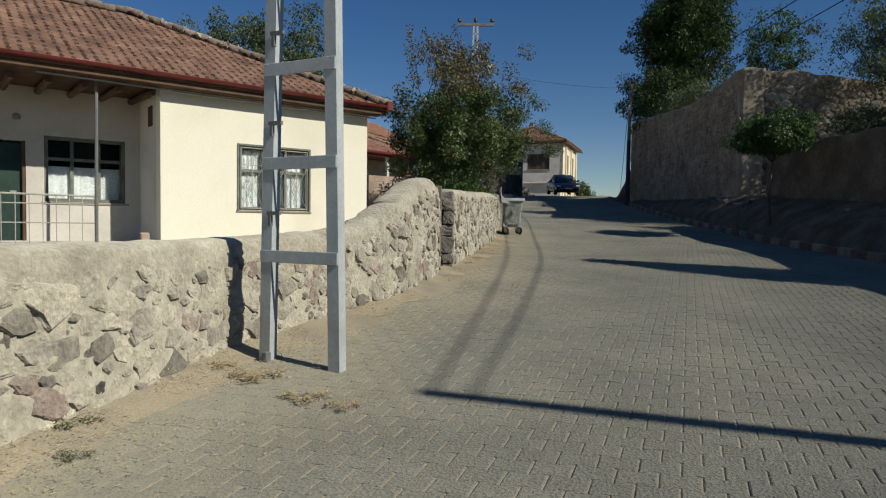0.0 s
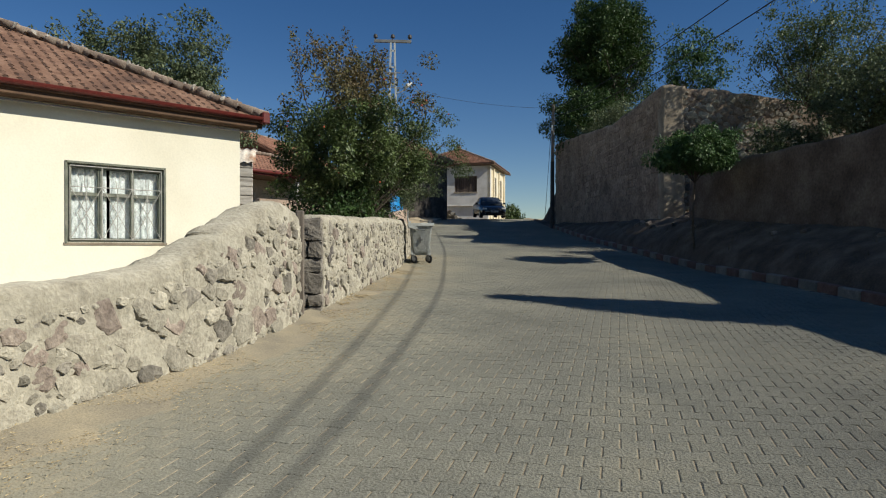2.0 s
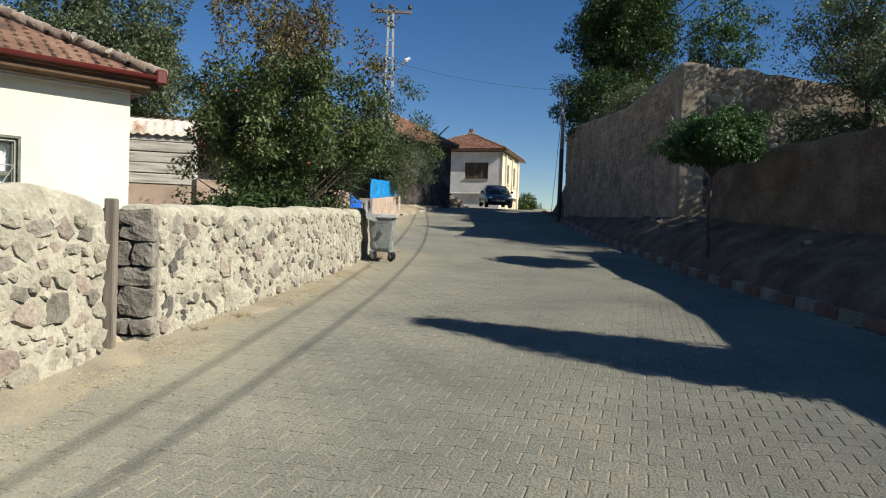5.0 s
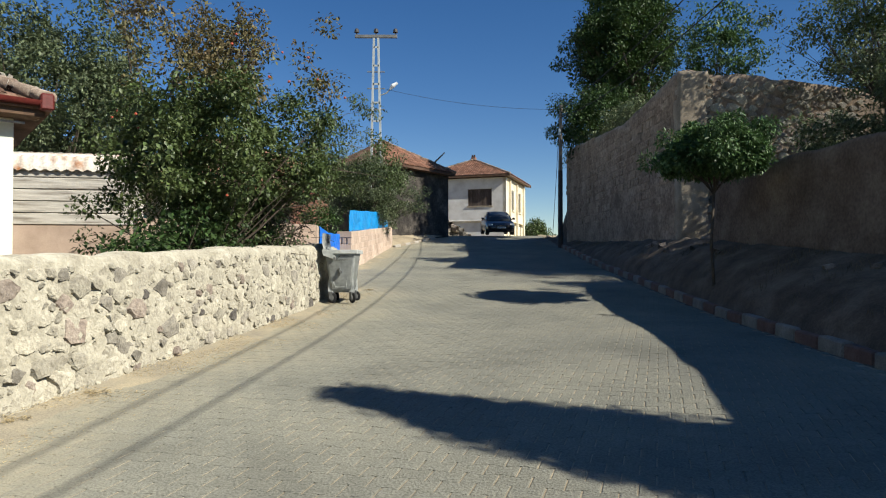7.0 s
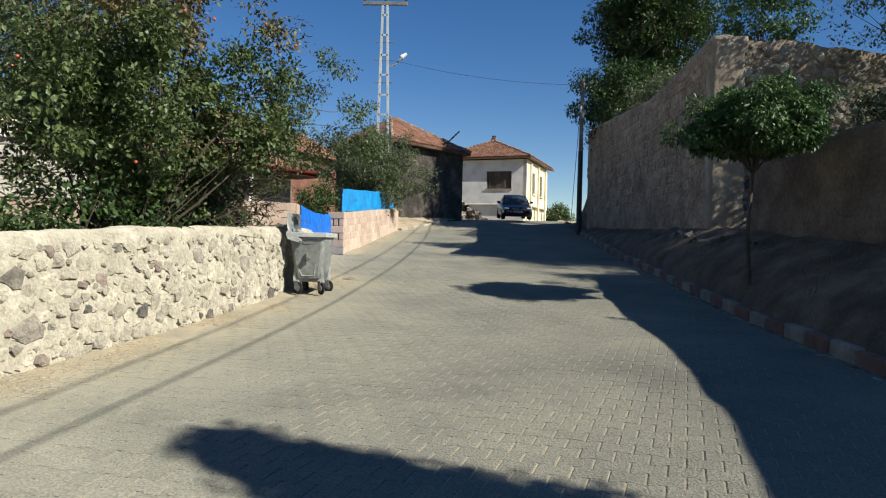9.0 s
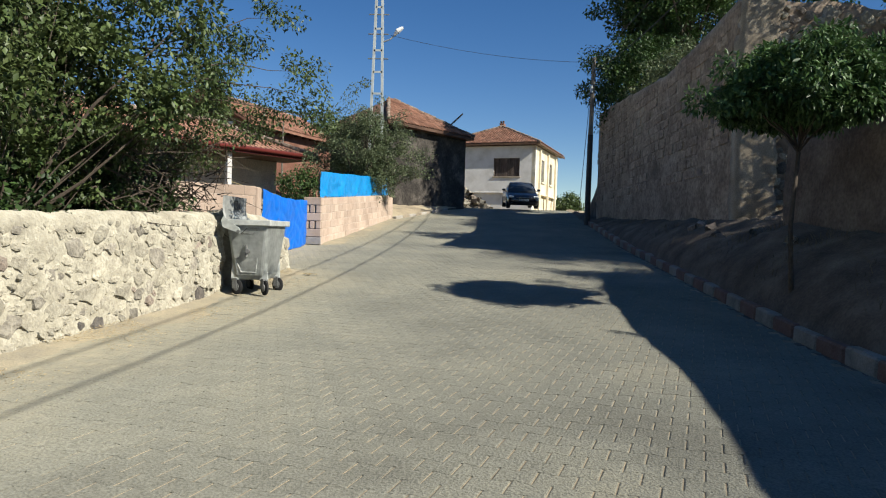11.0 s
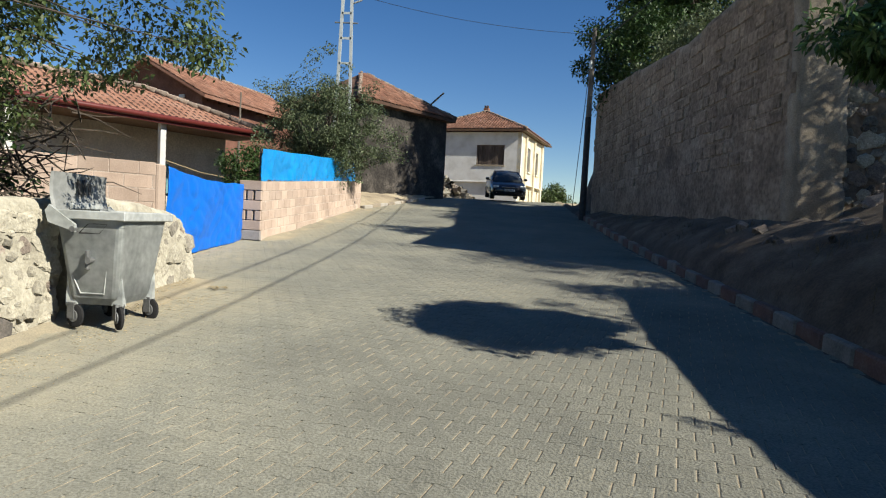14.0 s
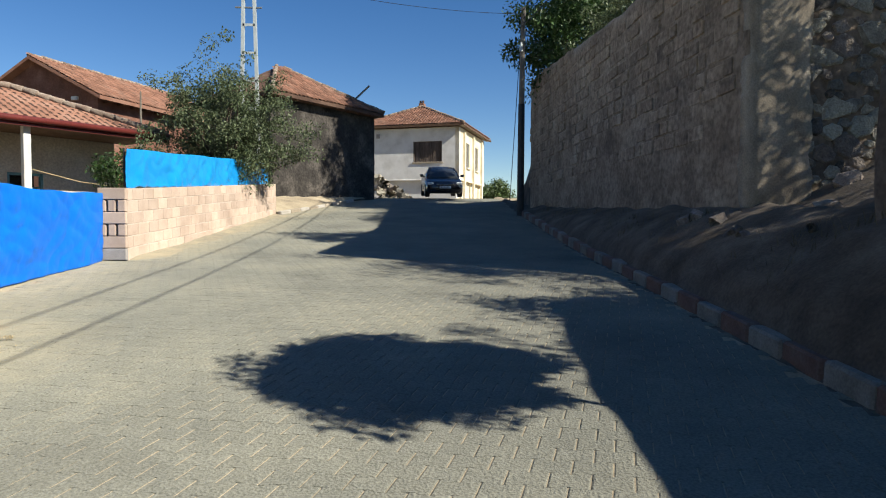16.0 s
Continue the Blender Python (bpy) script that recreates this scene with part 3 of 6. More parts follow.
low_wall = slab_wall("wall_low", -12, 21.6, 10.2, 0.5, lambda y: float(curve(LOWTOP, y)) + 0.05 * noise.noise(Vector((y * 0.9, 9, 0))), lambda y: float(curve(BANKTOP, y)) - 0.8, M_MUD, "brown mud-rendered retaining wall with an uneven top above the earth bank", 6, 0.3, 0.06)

# ---- wire posts ----


def leaning_post():
    """The pole that carries the cables at the near end of the street."""
    t = thing("utility_pole", pose(9.3, 1.9, 0.8), "leaning wooden utility pole carrying two black cables", "utility pole")
    part("pole", tube(bmesh.new(), [(0, 0, -.6), (-1.33, -2.25, 6.55)], [.11, .07], 10), M_WOOD, t)
    return t


leaning_post()
far_pole = thing("utility_pole", pose(9.5, 36.7, 2.75), "slim utility pole with a dark lower half beside the kerb", "utility pole")
part("pole", tube(bmesh.new(), [(0, 0, -.3), (0.02, 0, 3.6)], [.125, .11], 10), M_IRON, far_pole)
part("pole_top", tube(bmesh.new(), [(0.02, 0, 3.6), (0.06, 0, 6.75)], [.10, .075], 10), M_WOOD, far_pole, "grey weathered upper pole")
part("insulator", tube(bmesh.new(), [(-.03, -.12, 5.3), (-.03, -.12, 5.6)], [.06, .04], 8), M_GALV, far_pole)


def cable(name, a, b, sag, radius, label):
    a, b = Vector(a), Vector(b)
    pts = [a.lerp(b, k / 24) - Vector((0, 0, sag * 4 * (k / 24) * (1 - k / 24))) for k in range(25)]
    ob = part(name, tube(bmesh.new(), pts, radius, 5), M_BLACKWIRE)
    return tagged(ob, label, "cable")


cable("overhead_cable", (7.95, -.4, 7.3), (9.45, 36.7, 9.3), 0.82, 0.014, "sagging black overhead power cable")
cable("overhead_cable", (8.07, -.3, 7.15), (9.5, 36.7, 8.9), 1.2, 0.014, "sagging black overhead power cable")
cable("overhead_cable", (1.2, 36.5, 10.2), (9.5, 36.7, 9.3), 0.25, 0.008, "thin cable between the iron mast and the pole")
cable("stay_wire", (9.3, 37.6, 3.2), (9.5, 36.8, 8.6), 0.05, 0.012, "thin stay wire beside the pole")

# iron ladder mast close to the near wall
mast = thing("iron_mast", pose(-1.28, 5.14, 0.3, 0, 0, -24.9), "pale grey-blue two-legged iron power mast with flat rungs", "utility pole")


def channel(bm, x0, x1, lean, w, d, z0, z1):
    """An upright steel channel: one U profile, drawn up with a slant."""
    t = .012
    prof = [(-w, d), (-w, -d), (w, -d), (w, d), (w - t, d), (w - t, -d + t), (-w + t, -d + t), (-w + t, d)]
    lo = [bm.verts.new((x0 + x, y, z0)) for x, y in prof]
    hi = [bm.verts.new((x1 + x, y, z1)) for x, y in prof]
    for i in range(8):
        bm.faces.new((lo[i], lo[(i + 1) % 8], hi[(i + 1) % 8], hi[i]))
    bm.faces.new(lo[::-1])
    bm.faces.new(hi)
    return bm


part("leg", channel(bmesh.new(), -.36, -.16, 0, .055, .045, -.2, 9.0), M_PALEBLUE, mast)
part("leg", channel(bmesh.new(), .36, .16, 0, .055, .045, -.2, 9.0), M_PALEBLUE, mast)
for z in (0.91, 1.67, 2.43, 3.2, 4.0, 4.8, 5.6, 6.4, 7.2, 8.0):
    s = 0.36 - 0.2 * z / 9.2
    block("rung", (-s - .05, -.06, z - .05), (s + .05, -.046, z + .05), M_PALEBLUE, mast, bevel=0.003)
for z in (1.25, 1.98, 2.7, 3.45):
    s = -0.36 + 0.2 * z / 9.2
    b = box(bmesh.new(), (s + .03, -.08, z), (s + .16, -.05, z + .03))
    box(b, (s + .05, -.085, z - .09), (s + .075, -.055, z))
    part("foot_peg", b, M_GALVDARK, mast)
block("base_plate", (-.34, -.1, -.05), (-.28, -.04, .12), M_GALVDARK, mast)

# distant lattice mast with three insulators and a street lamp
mast = thing("iron_mast", pose(0.72, 36.5, 2.6), "tall lattice iron power mast with three insulators and a street lamp", "utility pole")
for s in (-1, 1):
    part("leg", channel(bmesh.new(), s * .33, s * .1, 0, .05, .05, -.3, 10.1), M_PALEBLUE, mast)
for k in range(11):
    z = 0.8 + 0.88 * k
    s = .33 - .23 * z / 10.1
    block("rung", (-s, -.05, z - .04), (s, -.03, z + .04), M_PALEBLUE, mast, bevel=0)
block("crossarm", (-1.0, -.06, 10.05), (1.0, .06, 10.2), M_GALVDARK, mast)
for x in (-.92, 0, .92):
    part("insulator", tube(bmesh.new(), [(x, 0, 10.2), (x, 0, 10.3), (x, 0, 10.31), (x, 0, 10.45), (x, 0, 10.5)], [.03, .03, .12, .1, .05], 8), M_IRON, mast)
for z in (6.6, 7.6, 8.4):
    block("bracket", (-.42, -.04, z), (.42, .0, z + .05), M_GALVDARK, mast)
part("lamp_arm", tube(bmesh.new(), [(.15, 0, 7.3), (.5, -.1, 7.4), (.72, -.15, 7.6)], .03, 6), M_GALV, mast)
part("lamp_head", tube(bmesh.new(), [(.66, -.14, 7.55), (.8, -.17, 7.72), (1.02, -.2, 7.86)], [.05, .11, .06], 8), M_LAMPGLASS, mast, "white street lamp head")

# ---- block wall, tarps and the blue gate ----


def block_face(parent, a, b, z0a, z0b, courses, h, length, thick, grey_foot=True):
    """Courses of pumice blocks between plan points a and b; the courses follow the slope from z0a to z0b."""
    a, b = Vector((*a, 0)), Vector((*b, 0))
    total = (b - a).length
    d = (b - a).normalized()
    ang = math.atan2(d.y, d.x)
    shear = (z0b - z0a) / total
    meshes = {}
    for c in range(courses):
        s = 0.0 if c % 2 == 0 else -length / 2
        while s < total - 0.02:
            lo, hi = max(s, 0), min(s + length, total)
            key = (round(hi - lo, 2), c == 0 and grey_foot)
            if key not in meshes:
                bm = box(bmesh.new(), (0.004, 0, 0.004), (hi - lo - .006, thick, h - .008), 0.006)
                for vv in bm.verts:
                    vv.co.z += vv.co.x * shear
                me = bpy.data.meshes.new("block")
                bm.to_mesh(me)
                bm.free()
                me.materials.append(M_GREYBLOCK if key[1] else M_BLOCK)
                meshes[key] = me
            ob = new("block", meshes[key])
            p = a + d * lo
            ob.matrix_world = Matrix.Translation((p.x, p.y, z0a + shear * lo + c * h)) @ Matrix.Rotation(ang, 4, "Z") @ Matrix.Translation((0, RNG.uniform(-.004, .004), 0))
            ob.parent = parent
            ob.matrix_parent_inverse = parent.matrix_world.inverted()
            s += length


def core(name, a, b, za, zb, ta, tb, thick, inset, material, label):
    """The mortar core behind a face of blocks; it gives the joints their depth."""
    a, b = Vector((*a, 0)), Vector((*b, 0))
    d = (b - a).normalized()
    n = Vector((-d.y, d.x, 0))
    v = []
    for p, lo, hi in ((a + d * inset, za, ta), (b - d * inset, zb, tb)):
        for w in (inset, thick):
            q = p + n * w
            v += [(q.x, q.y, lo), (q.x, q.y, hi)]
    ob = link(name, v, [(0, 1, 5, 4), (2, 6, 7, 3), (1, 3, 7, 5), (0, 2, 3, 1), (4, 5, 7, 6), (0, 4, 6, 2)], material)
    return tagged(ob, label, "wall", kind="structure")


M_JOINT = mat("pinkish_joint_mortar", [(0.36, 0.285, 0.225), (0.45, 0.37, 0.30), (0.53, 0.46, 0.385)], 2.5, 40, 0.95, 0.6)
ROADWALL = core("wall_block", (.8, 27.06), (1.47, 36.75), 1.6, 2.5, 3.0, 3.64, .4, .006, M_JOINT, "low wall of pinkish pumice blocks with cement joints")
block_face(ROADWALL, (.8, 27.06), (1.47, 36.75), 1.76, 2.44, 6, .207, .4, .2, False)
pier = core("wall_pier", (.33, 27.03), (.79, 27.06), 1.6, 1.6, 3.0, 3.0, .35, .012, M_CEMENT, "pink pumice block gate pier with open hollow block ends")
for c in range(6):
    z = 1.76 + c * .21
    if c in (2, 4):
        for x0, x1 in ((.34, .46), (.5, .62), (.66, .79)):
            block("block", (x0, 26.99, z), (x1, 27.15, z + .2), M_BLOCK, pier, bevel=0.012)
    else:
        block("block", (.33, 26.98, z), (.795, 27.15, z + .2), M_GREYBLOCK if c == 0 else M_BLOCK, pier, bevel=0.01)
coping = link("coping", [(.75, 27.0, 3.005), (.75, 27.25, 3.005), (1.4, 36.75, 3.64), (1.2, 36.75, 3.64), (.35, 27.0, 3.005), (.35, 27.25, 3.005)], [(0, 1, 2, 3), (4, 5, 1, 0)], M_CEMENT)
tagged(coping, "thin cement coping on the block wall", "trim", kind="structure")

yard_wall = core("wall_yard", (-2.9, 20.1), (.38, 23.1), 1.3, 1.5, 2.98, 3.0, .3, .006, M_JOINT, "yard wall of pinkish pumice blocks beside the blue gate")
block_face(yard_wall, (-2.9, 20.1), (.38, 23.1), 1.4, 1.42, 8, .2, .4, .2, False)
block("block", (.14, 23.12, 1.45), (.40, 23.4, 3.0), M_BLOCK, yard_wall, bevel=.02)


def cloth(name, a, b, za, zb, ta, tb, amp, material, nu=60, nv=26, seed=0, thick=0.012, ragged=0.0):
    """A stretched sheet with folds between plan points a and b."""
    a, b = Vector((*a, 0)), Vector((*b, 0))
    d = (b - a).normalized()
    n = Vector((d.y, -d.x, 0))
    L = (b - a).length
    v, f = [], []
    for side in (0, thick):
        for i in range(nu + 1):
            for j in range(nv + 1):
                s, h = i / nu, j / nv
                lo, hi = za + (zb - za) * s, ta + (tb - ta) * s
                hi += 0.008 * math.sin(s * 23 + seed) - 0.07 * math.sin(math.pi * s) * (1 if seed < 5 else 0)
                lo += ragged * noise.noise(Vector((s * L * 3, seed, 8)))
                z = lo + (hi - lo) * h
                x = s * L
                w = amp * (noise.noise(Vector((x * 1.1 - z * 0.9, z * 1.6 + x * .4, seed))) + 0.9 * abs(noise.noise(Vector((x * 2.2 + z * 2.6, z * 2.2 - x * 1.4, seed + 2)))) + 0.6 * abs(noise.noise(Vector((x * 3.4 - z * 2.6, z * 2.1 + x * .8, seed + 4)))) + 0.35 * math.sin(x * 6.5 + z * 5 + seed) * (1 - h) * h * 2)
                p = a + d * x + n * (w - side)
                v.append((p.x, p.y, z))
    k, m = nv + 1, (nu + 1) * (nv + 1)
    for i in range(nu):
        for j in range(nv):
            q = (i * k + j, (i + 1) * k + j, (i + 1) * k + j + 1, i * k + j + 1)
            f += [q, tuple(t + m for t in q[::-1])]
    rim = [i * k for i in range(nu + 1)] + [nu * k + j for j in range(1, k)] + [i * k + nv for i in range(nu - 1, -1, -1)] + [j for j in range(nv - 1, 0, -1)]
    f += [(rim[i], rim[i] + m, rim[(i + 1) % len(rim)] + m, rim[(i + 1) % len(rim)]) for i in range(len(rim))]
    return link(name, v, f, material, None, True)


bluegate = thing("yard_gate", pose(.36, 25.2, 1.6), "wide yard gate covered with a taut royal blue tarpaulin", "gate")
for y in (23.5, 25.2, 26.93):
    part("post", tube(bmesh.new(), [(.33, y, 1.45), (.33, y, 2.9)], .025, 8), M_IRON, bluegate).matrix_parent_inverse = bluegate.matrix_world.inverted()
for z in (1.85, 2.55):
    part("rail", tube(bmesh.new(), [(.33, 23.5, z), (.33, 26.93, z)], .02, 8), M_IRON, bluegate).matrix_parent_inverse = bluegate.matrix_world.inverted()
c = cloth("cover", (.40, 23.45), (.40, 26.98), 1.53, 1.74, 2.98, 2.93, .04, M_TARP, 130, 54, seed=1)
c.parent, c.matrix_parent_inverse = bluegate, bluegate.matrix_world.inverted()

fence = thing("covered_fence", pose(.7, 27.3, 3.02), "low fence wrapped in creased sky blue plastic sheet", "fence")
c = cloth("cover", (.68, 27.3), (1.26, 36.6), 3.03, 3.62, 3.72, 4.35, .045, M_TARPLIGHT, 240, 26, seed=6, ragged=0.05)
c.parent, c.matrix_parent_inverse = fence, fence.matrix_world.inverted()
for k in range(6):
    s = k / 5
    x, y, z = .64 + .58 * s, 27.35 + 9.2 * s, 2.95 + .62 * s
    part("post", tube(bmesh.new(), [(x, y, z), (x, y, z + .78)], .02, 6), M_IRON, fence).matrix_parent_inverse = fence.matrix_world.inverted()

# ---- houses ----


def tile_template(w=0.215, l=0.36, th=0.022):
    prof = [(0, .012), (.18, .04), (.36, .05), (.54, .038), (.72, .012), (.88, .006), (1, .012)]
    v, f = [], []
    for y, lift in ((0, th), (l * 1.08, 0)):
        v += [(x * w, y, z + lift) for x, z in prof]
    v += [(x * w, 0, z + th - .03) for x, z in prof]
    n = len(prof)
    for i in range(n - 1):
        f += [(i, i + 1, n + i + 1, n + i), (2 * n + i, 2 * n + i + 1, i + 1, i)]
    return v, f


def tile_roof(parent, corner, u, up, inside, nu, nv, material, objects=0, seed=0, w=0.215, l=0.33, own=None):
    """Rows of clay tiles over a sloping face. corner: at the eave; u along it; up the slope; inside(s, t) tells what belongs to the face."""
    tv, tf = tile_template(w, l)
    u, up = Vector(u).normalized(), Vector(up).normalized()
    nrm = u.cross(up)
    base = Matrix((u, up, nrm)).transposed().to_4x4()
    me = bpy.data.meshes.new("roof_tile")
    me.from_pydata(tv, [], tf)
    me.materials.append(material)
    for p in me.polygons:
        p.use_smooth = True
    r = np.random.default_rng(seed)
    V, F, made = [], [], 0
    for j in range(nv):
        for i in range(nu):
            s, t = i * w, j * l
            if not inside(s + w / 2, t + l / 2):
                continue
            m = Matrix.Translation(Vector(corner) + u * (s + r.uniform(-.006, .006)) + up * (t + r.uniform(-.012, .012)) + nrm * r.uniform(0, .012)) @ base @ Matrix.Rotation(r.uniform(-.025, .025), 4, "Z")
            if made < objects and (own is None or own(s, t)):
                ob = new("roof_tile", me)
                ob.parent = parent
                ob.matrix_local = m
                made += 1
            else:
                o = len(V)
                V += [tuple(m @ Vector(q)) for q in tv]
                F += [tuple(a + o for a in q) for q in tf]
    if V:
        ob = link("tile_field", V, F, material, parent, True)
        tagged(ob, kind="stuff")


def ridge_caps(parent, a, b, material, size=0.13, step=0.3, seed=0):
    a, b = Vector(a), Vector(b)
    n = max(1, int((b - a).length / step))
    r = np.random.default_rng(seed)
    for k in range(n):
        p, q = a.lerp(b, k / n), a.lerp(b, (k + 1.15) / n)
        off = Vector((r.uniform(-.02, .02), r.uniform(-.02, .02), r.uniform(-.01, .02)))
        part("ridge_tile", tube(bmesh.new(), [p + off, q + off], [size, size * .8], 8), material, parent, smooth=True)


def wall_with_holes(name, x0, x1, z0, z1, y, thick, holes, material, parent, label=""):
    """A wall in the x-z plane, thick towards +y, with openings through it."""
    xs_ = sorted({x0, x1, *(h[0] for h in holes), *(h[1] for h in holes)})
    zs_ = sorted({z0, z1, *(h[2] for h in holes), *(h[3] for h in holes)})
    bm = bmesh.new()

    def solid(i, j):
        if not (0 <= i < len(xs_) - 1 and 0 <= j < len(zs_) - 1):
            return False
        cx, cz = (xs_[i] + xs_[i + 1]) / 2, (zs_[j] + zs_[j + 1]) / 2
        return not any(h[0] < cx < h[1] and h[2] < cz < h[3] for h in holes)
    vt = {}

    def vert(x, yy, z):
        key = (x, yy, z)
        if key not in vt:
            vt[key] = bm.verts.new(key)
        return vt[key]
    for i in range(len(xs_) - 1):
        for j in range(len(zs_) - 1):
            if not solid(i, j):
                continue
            a, b, c, d = xs_[i], xs_[i + 1], zs_[j], zs_[j + 1]
            bm.faces.new([vert(a, y, c), vert(b, y, c), vert(b, y, d), vert(a, y, d)])
            bm.faces.new([vert(a, y + thick, c), vert(a, y + thick, d), vert(b, y + thick, d), vert(b, y + thick, c)])
            for di, dj, e in ((-1, 0, ((a, c), (a, d))), (1, 0, ((b, c), (b, d))), (0, -1, ((a, c), (b, c))), (0, 1, ((a, d), (b, d)))):
                if not solid(i + di, j + dj):
                    (p, q), (r_, s_) = e
                    bm.faces.new([vert(p, y, q), vert(r_, y, s_), vert(r_, y + thick, s_), vert(p, y + thick, q)])
    return part(name, bm, material, parent, label)


def window(parent, x0, x1, z0, z1, y, frame_mat, panes=3, transom=0.62, curtain=True, sill=None, depth=0.09):
    """A casement window in a hole of a wall in the x-z plane."""
    win = new("window")
    win.parent = parent
    b = bmesh.new()
    for lo, hi in (((x0, z0), (x0 + .07, z1)), ((x1 - .07, z0), (x1, z1)), ((x0, z0), (x1, z0 + .07)), ((x0, z1 - .07), (x1, z1))):
        box(b, (lo[0], y - .015, lo[1]), (hi[0], y + depth, hi[1]))
    zt = z0 + (z1 - z0) * transom
    for k in range(1, panes):
        x = x0 + (x1 - x0) * k / panes
        box(b, (x - .03, y + .02, z0), (x + .03, y + depth - .01, z1))
    box(b, (x0, y + .022, zt - .03), (x1, y + depth - .012, zt + .03))
    part("window_frame", b, frame_mat, win)
    for k in range(panes):
        a, c = x0 + (x1 - x0) * k / panes + .03, x0 + (x1 - x0) * (k + 1) / panes - .03
        for q0, q1 in ((z0 + .05, zt - .03), (zt + .03, z1 - .05)):
            block("pane", (a, y + .05, q0), (c, y + .056, q1), M_GLASSCLEAR, win, bevel=0).visible_shadow = False
    # added black sheet in place of the unlit room behind the panes
    block("room_shade_sheet", (x0 + .01, y + .5, z0), (x1 - .01, y + .52, z1), M_ROOMSHADE, win, bevel=0)
    if curtain:
        top_ = z1 - .04 if curtain is True else z0 + (z1 - z0) * curtain
        for a, c in (((x0 + .03, x0 + (x1 - x0) * .42), (x0 + (x1 - x0) * .45, x1 - .03)) if curtain is True else ((x0 + .03, x1 - .03),)):
            n = 24
            vs = [(a + (c - a) * i / n, y + .13 + .018 * math.sin(i * 1.9), z) for i in range(n + 1) for z in (z0 + .05, top_)]
            vs += [(p[0], p[1] + .008, p[2]) for p in vs]
            o = 2 * (n + 1)
            fs = [(2 * i, 2 * i + 2, 2 * i + 3, 2 * i + 1) for i in range(n)] + [(o + 2 * i, o + 2 * i + 1, o + 2 * i + 3, o + 2 * i + 2) for i in range(n)]
            link("curtain", vs, fs, M_CURTAIN, win, True, "white net curtain")
    if sill:
        block("window_sill", (x0 - .06, y - .06, z0 - .05), (x1 + .06, y + .1, z0 - .003), sill, win, bevel=.006)
    return win


M_GLASSCLEAR = bpy.data.materials.new("clear_pane")
M_GLASSCLEAR.use_nodes = True
_b = M_GLASSCLEAR.node_tree.nodes["Principled BSDF"]
_b.inputs["Base Color"].default_value = (0.9, 0.95, 0.95, 1)
_b.inputs["Transmission Weight"].default_value, _b.inputs["Roughness"].default_value, _b.inputs["IOR"].default_value = 1.0, 0.02, 1.05


def grille(win, x0, x1, z0, z1, y):
    """A wrought window grille: uprights, slanted bars that cross, and scrolls."""
    b = bmesh.new()
    for z in (z0, z0 + (z1 - z0) * .72, z1):
        tube(b, [(x0, y, z), (x1, y, z)], .009, 5)
    n = 3
    w = (x1 - x0) / n
    zm = z0 + (z1 - z0) * .72
    for k in range(n + 1):
        tube(b, [(x0 + w * k, y, z0), (x0 + w * k, y, z1)], .009, 5)
    for k in range(n):
        a, c = x0 + w * k, x0 + w * (k + 1)
        m = (a + c) / 2
        tube(b, [(a, y, z0), (c, y, zm)], .007, 5)
        tube(b, [(c, y, z0), (a, y, zm)], .007, 5)
        tube(b, [(m, y, z0), (m, y, zm)], .007, 5)
        cz = (z0 + zm) / 2
        tube(b, [(m, y, cz + .3), (m - .13, y, cz), (m, y, cz - .3), (m + .13, y, cz), (m, y, cz + .3)], .007, 5)
        for s in (-1, 1):
            tube(b, [(m + s * .02, y, zm), (m + s * .03, y, zm + .2), (m + s * .09, y, zm + .27), (m + s * .14, y, zm + .2), (m + s * .1, y, zm + .14), (m + s * .07, y, zm + .18)], .006, 5)
    part("grille", b, M_IRONWHITE, win, "pale painted wrought iron grille")


M_IRONWHITE = mat("pale_iron_paint", [(0.30, 0.29, 0.25), (0.42, 0.41, 0.36)], 6, 50, 0.7, 0.1)


M_LIME = mat("grey_limewash", [(0.58, 0.545, 0.47), (0.68, 0.645, 0.565), (0.73, 0.70, 0.63)], .9, 25, .9, .15, dark=.05)


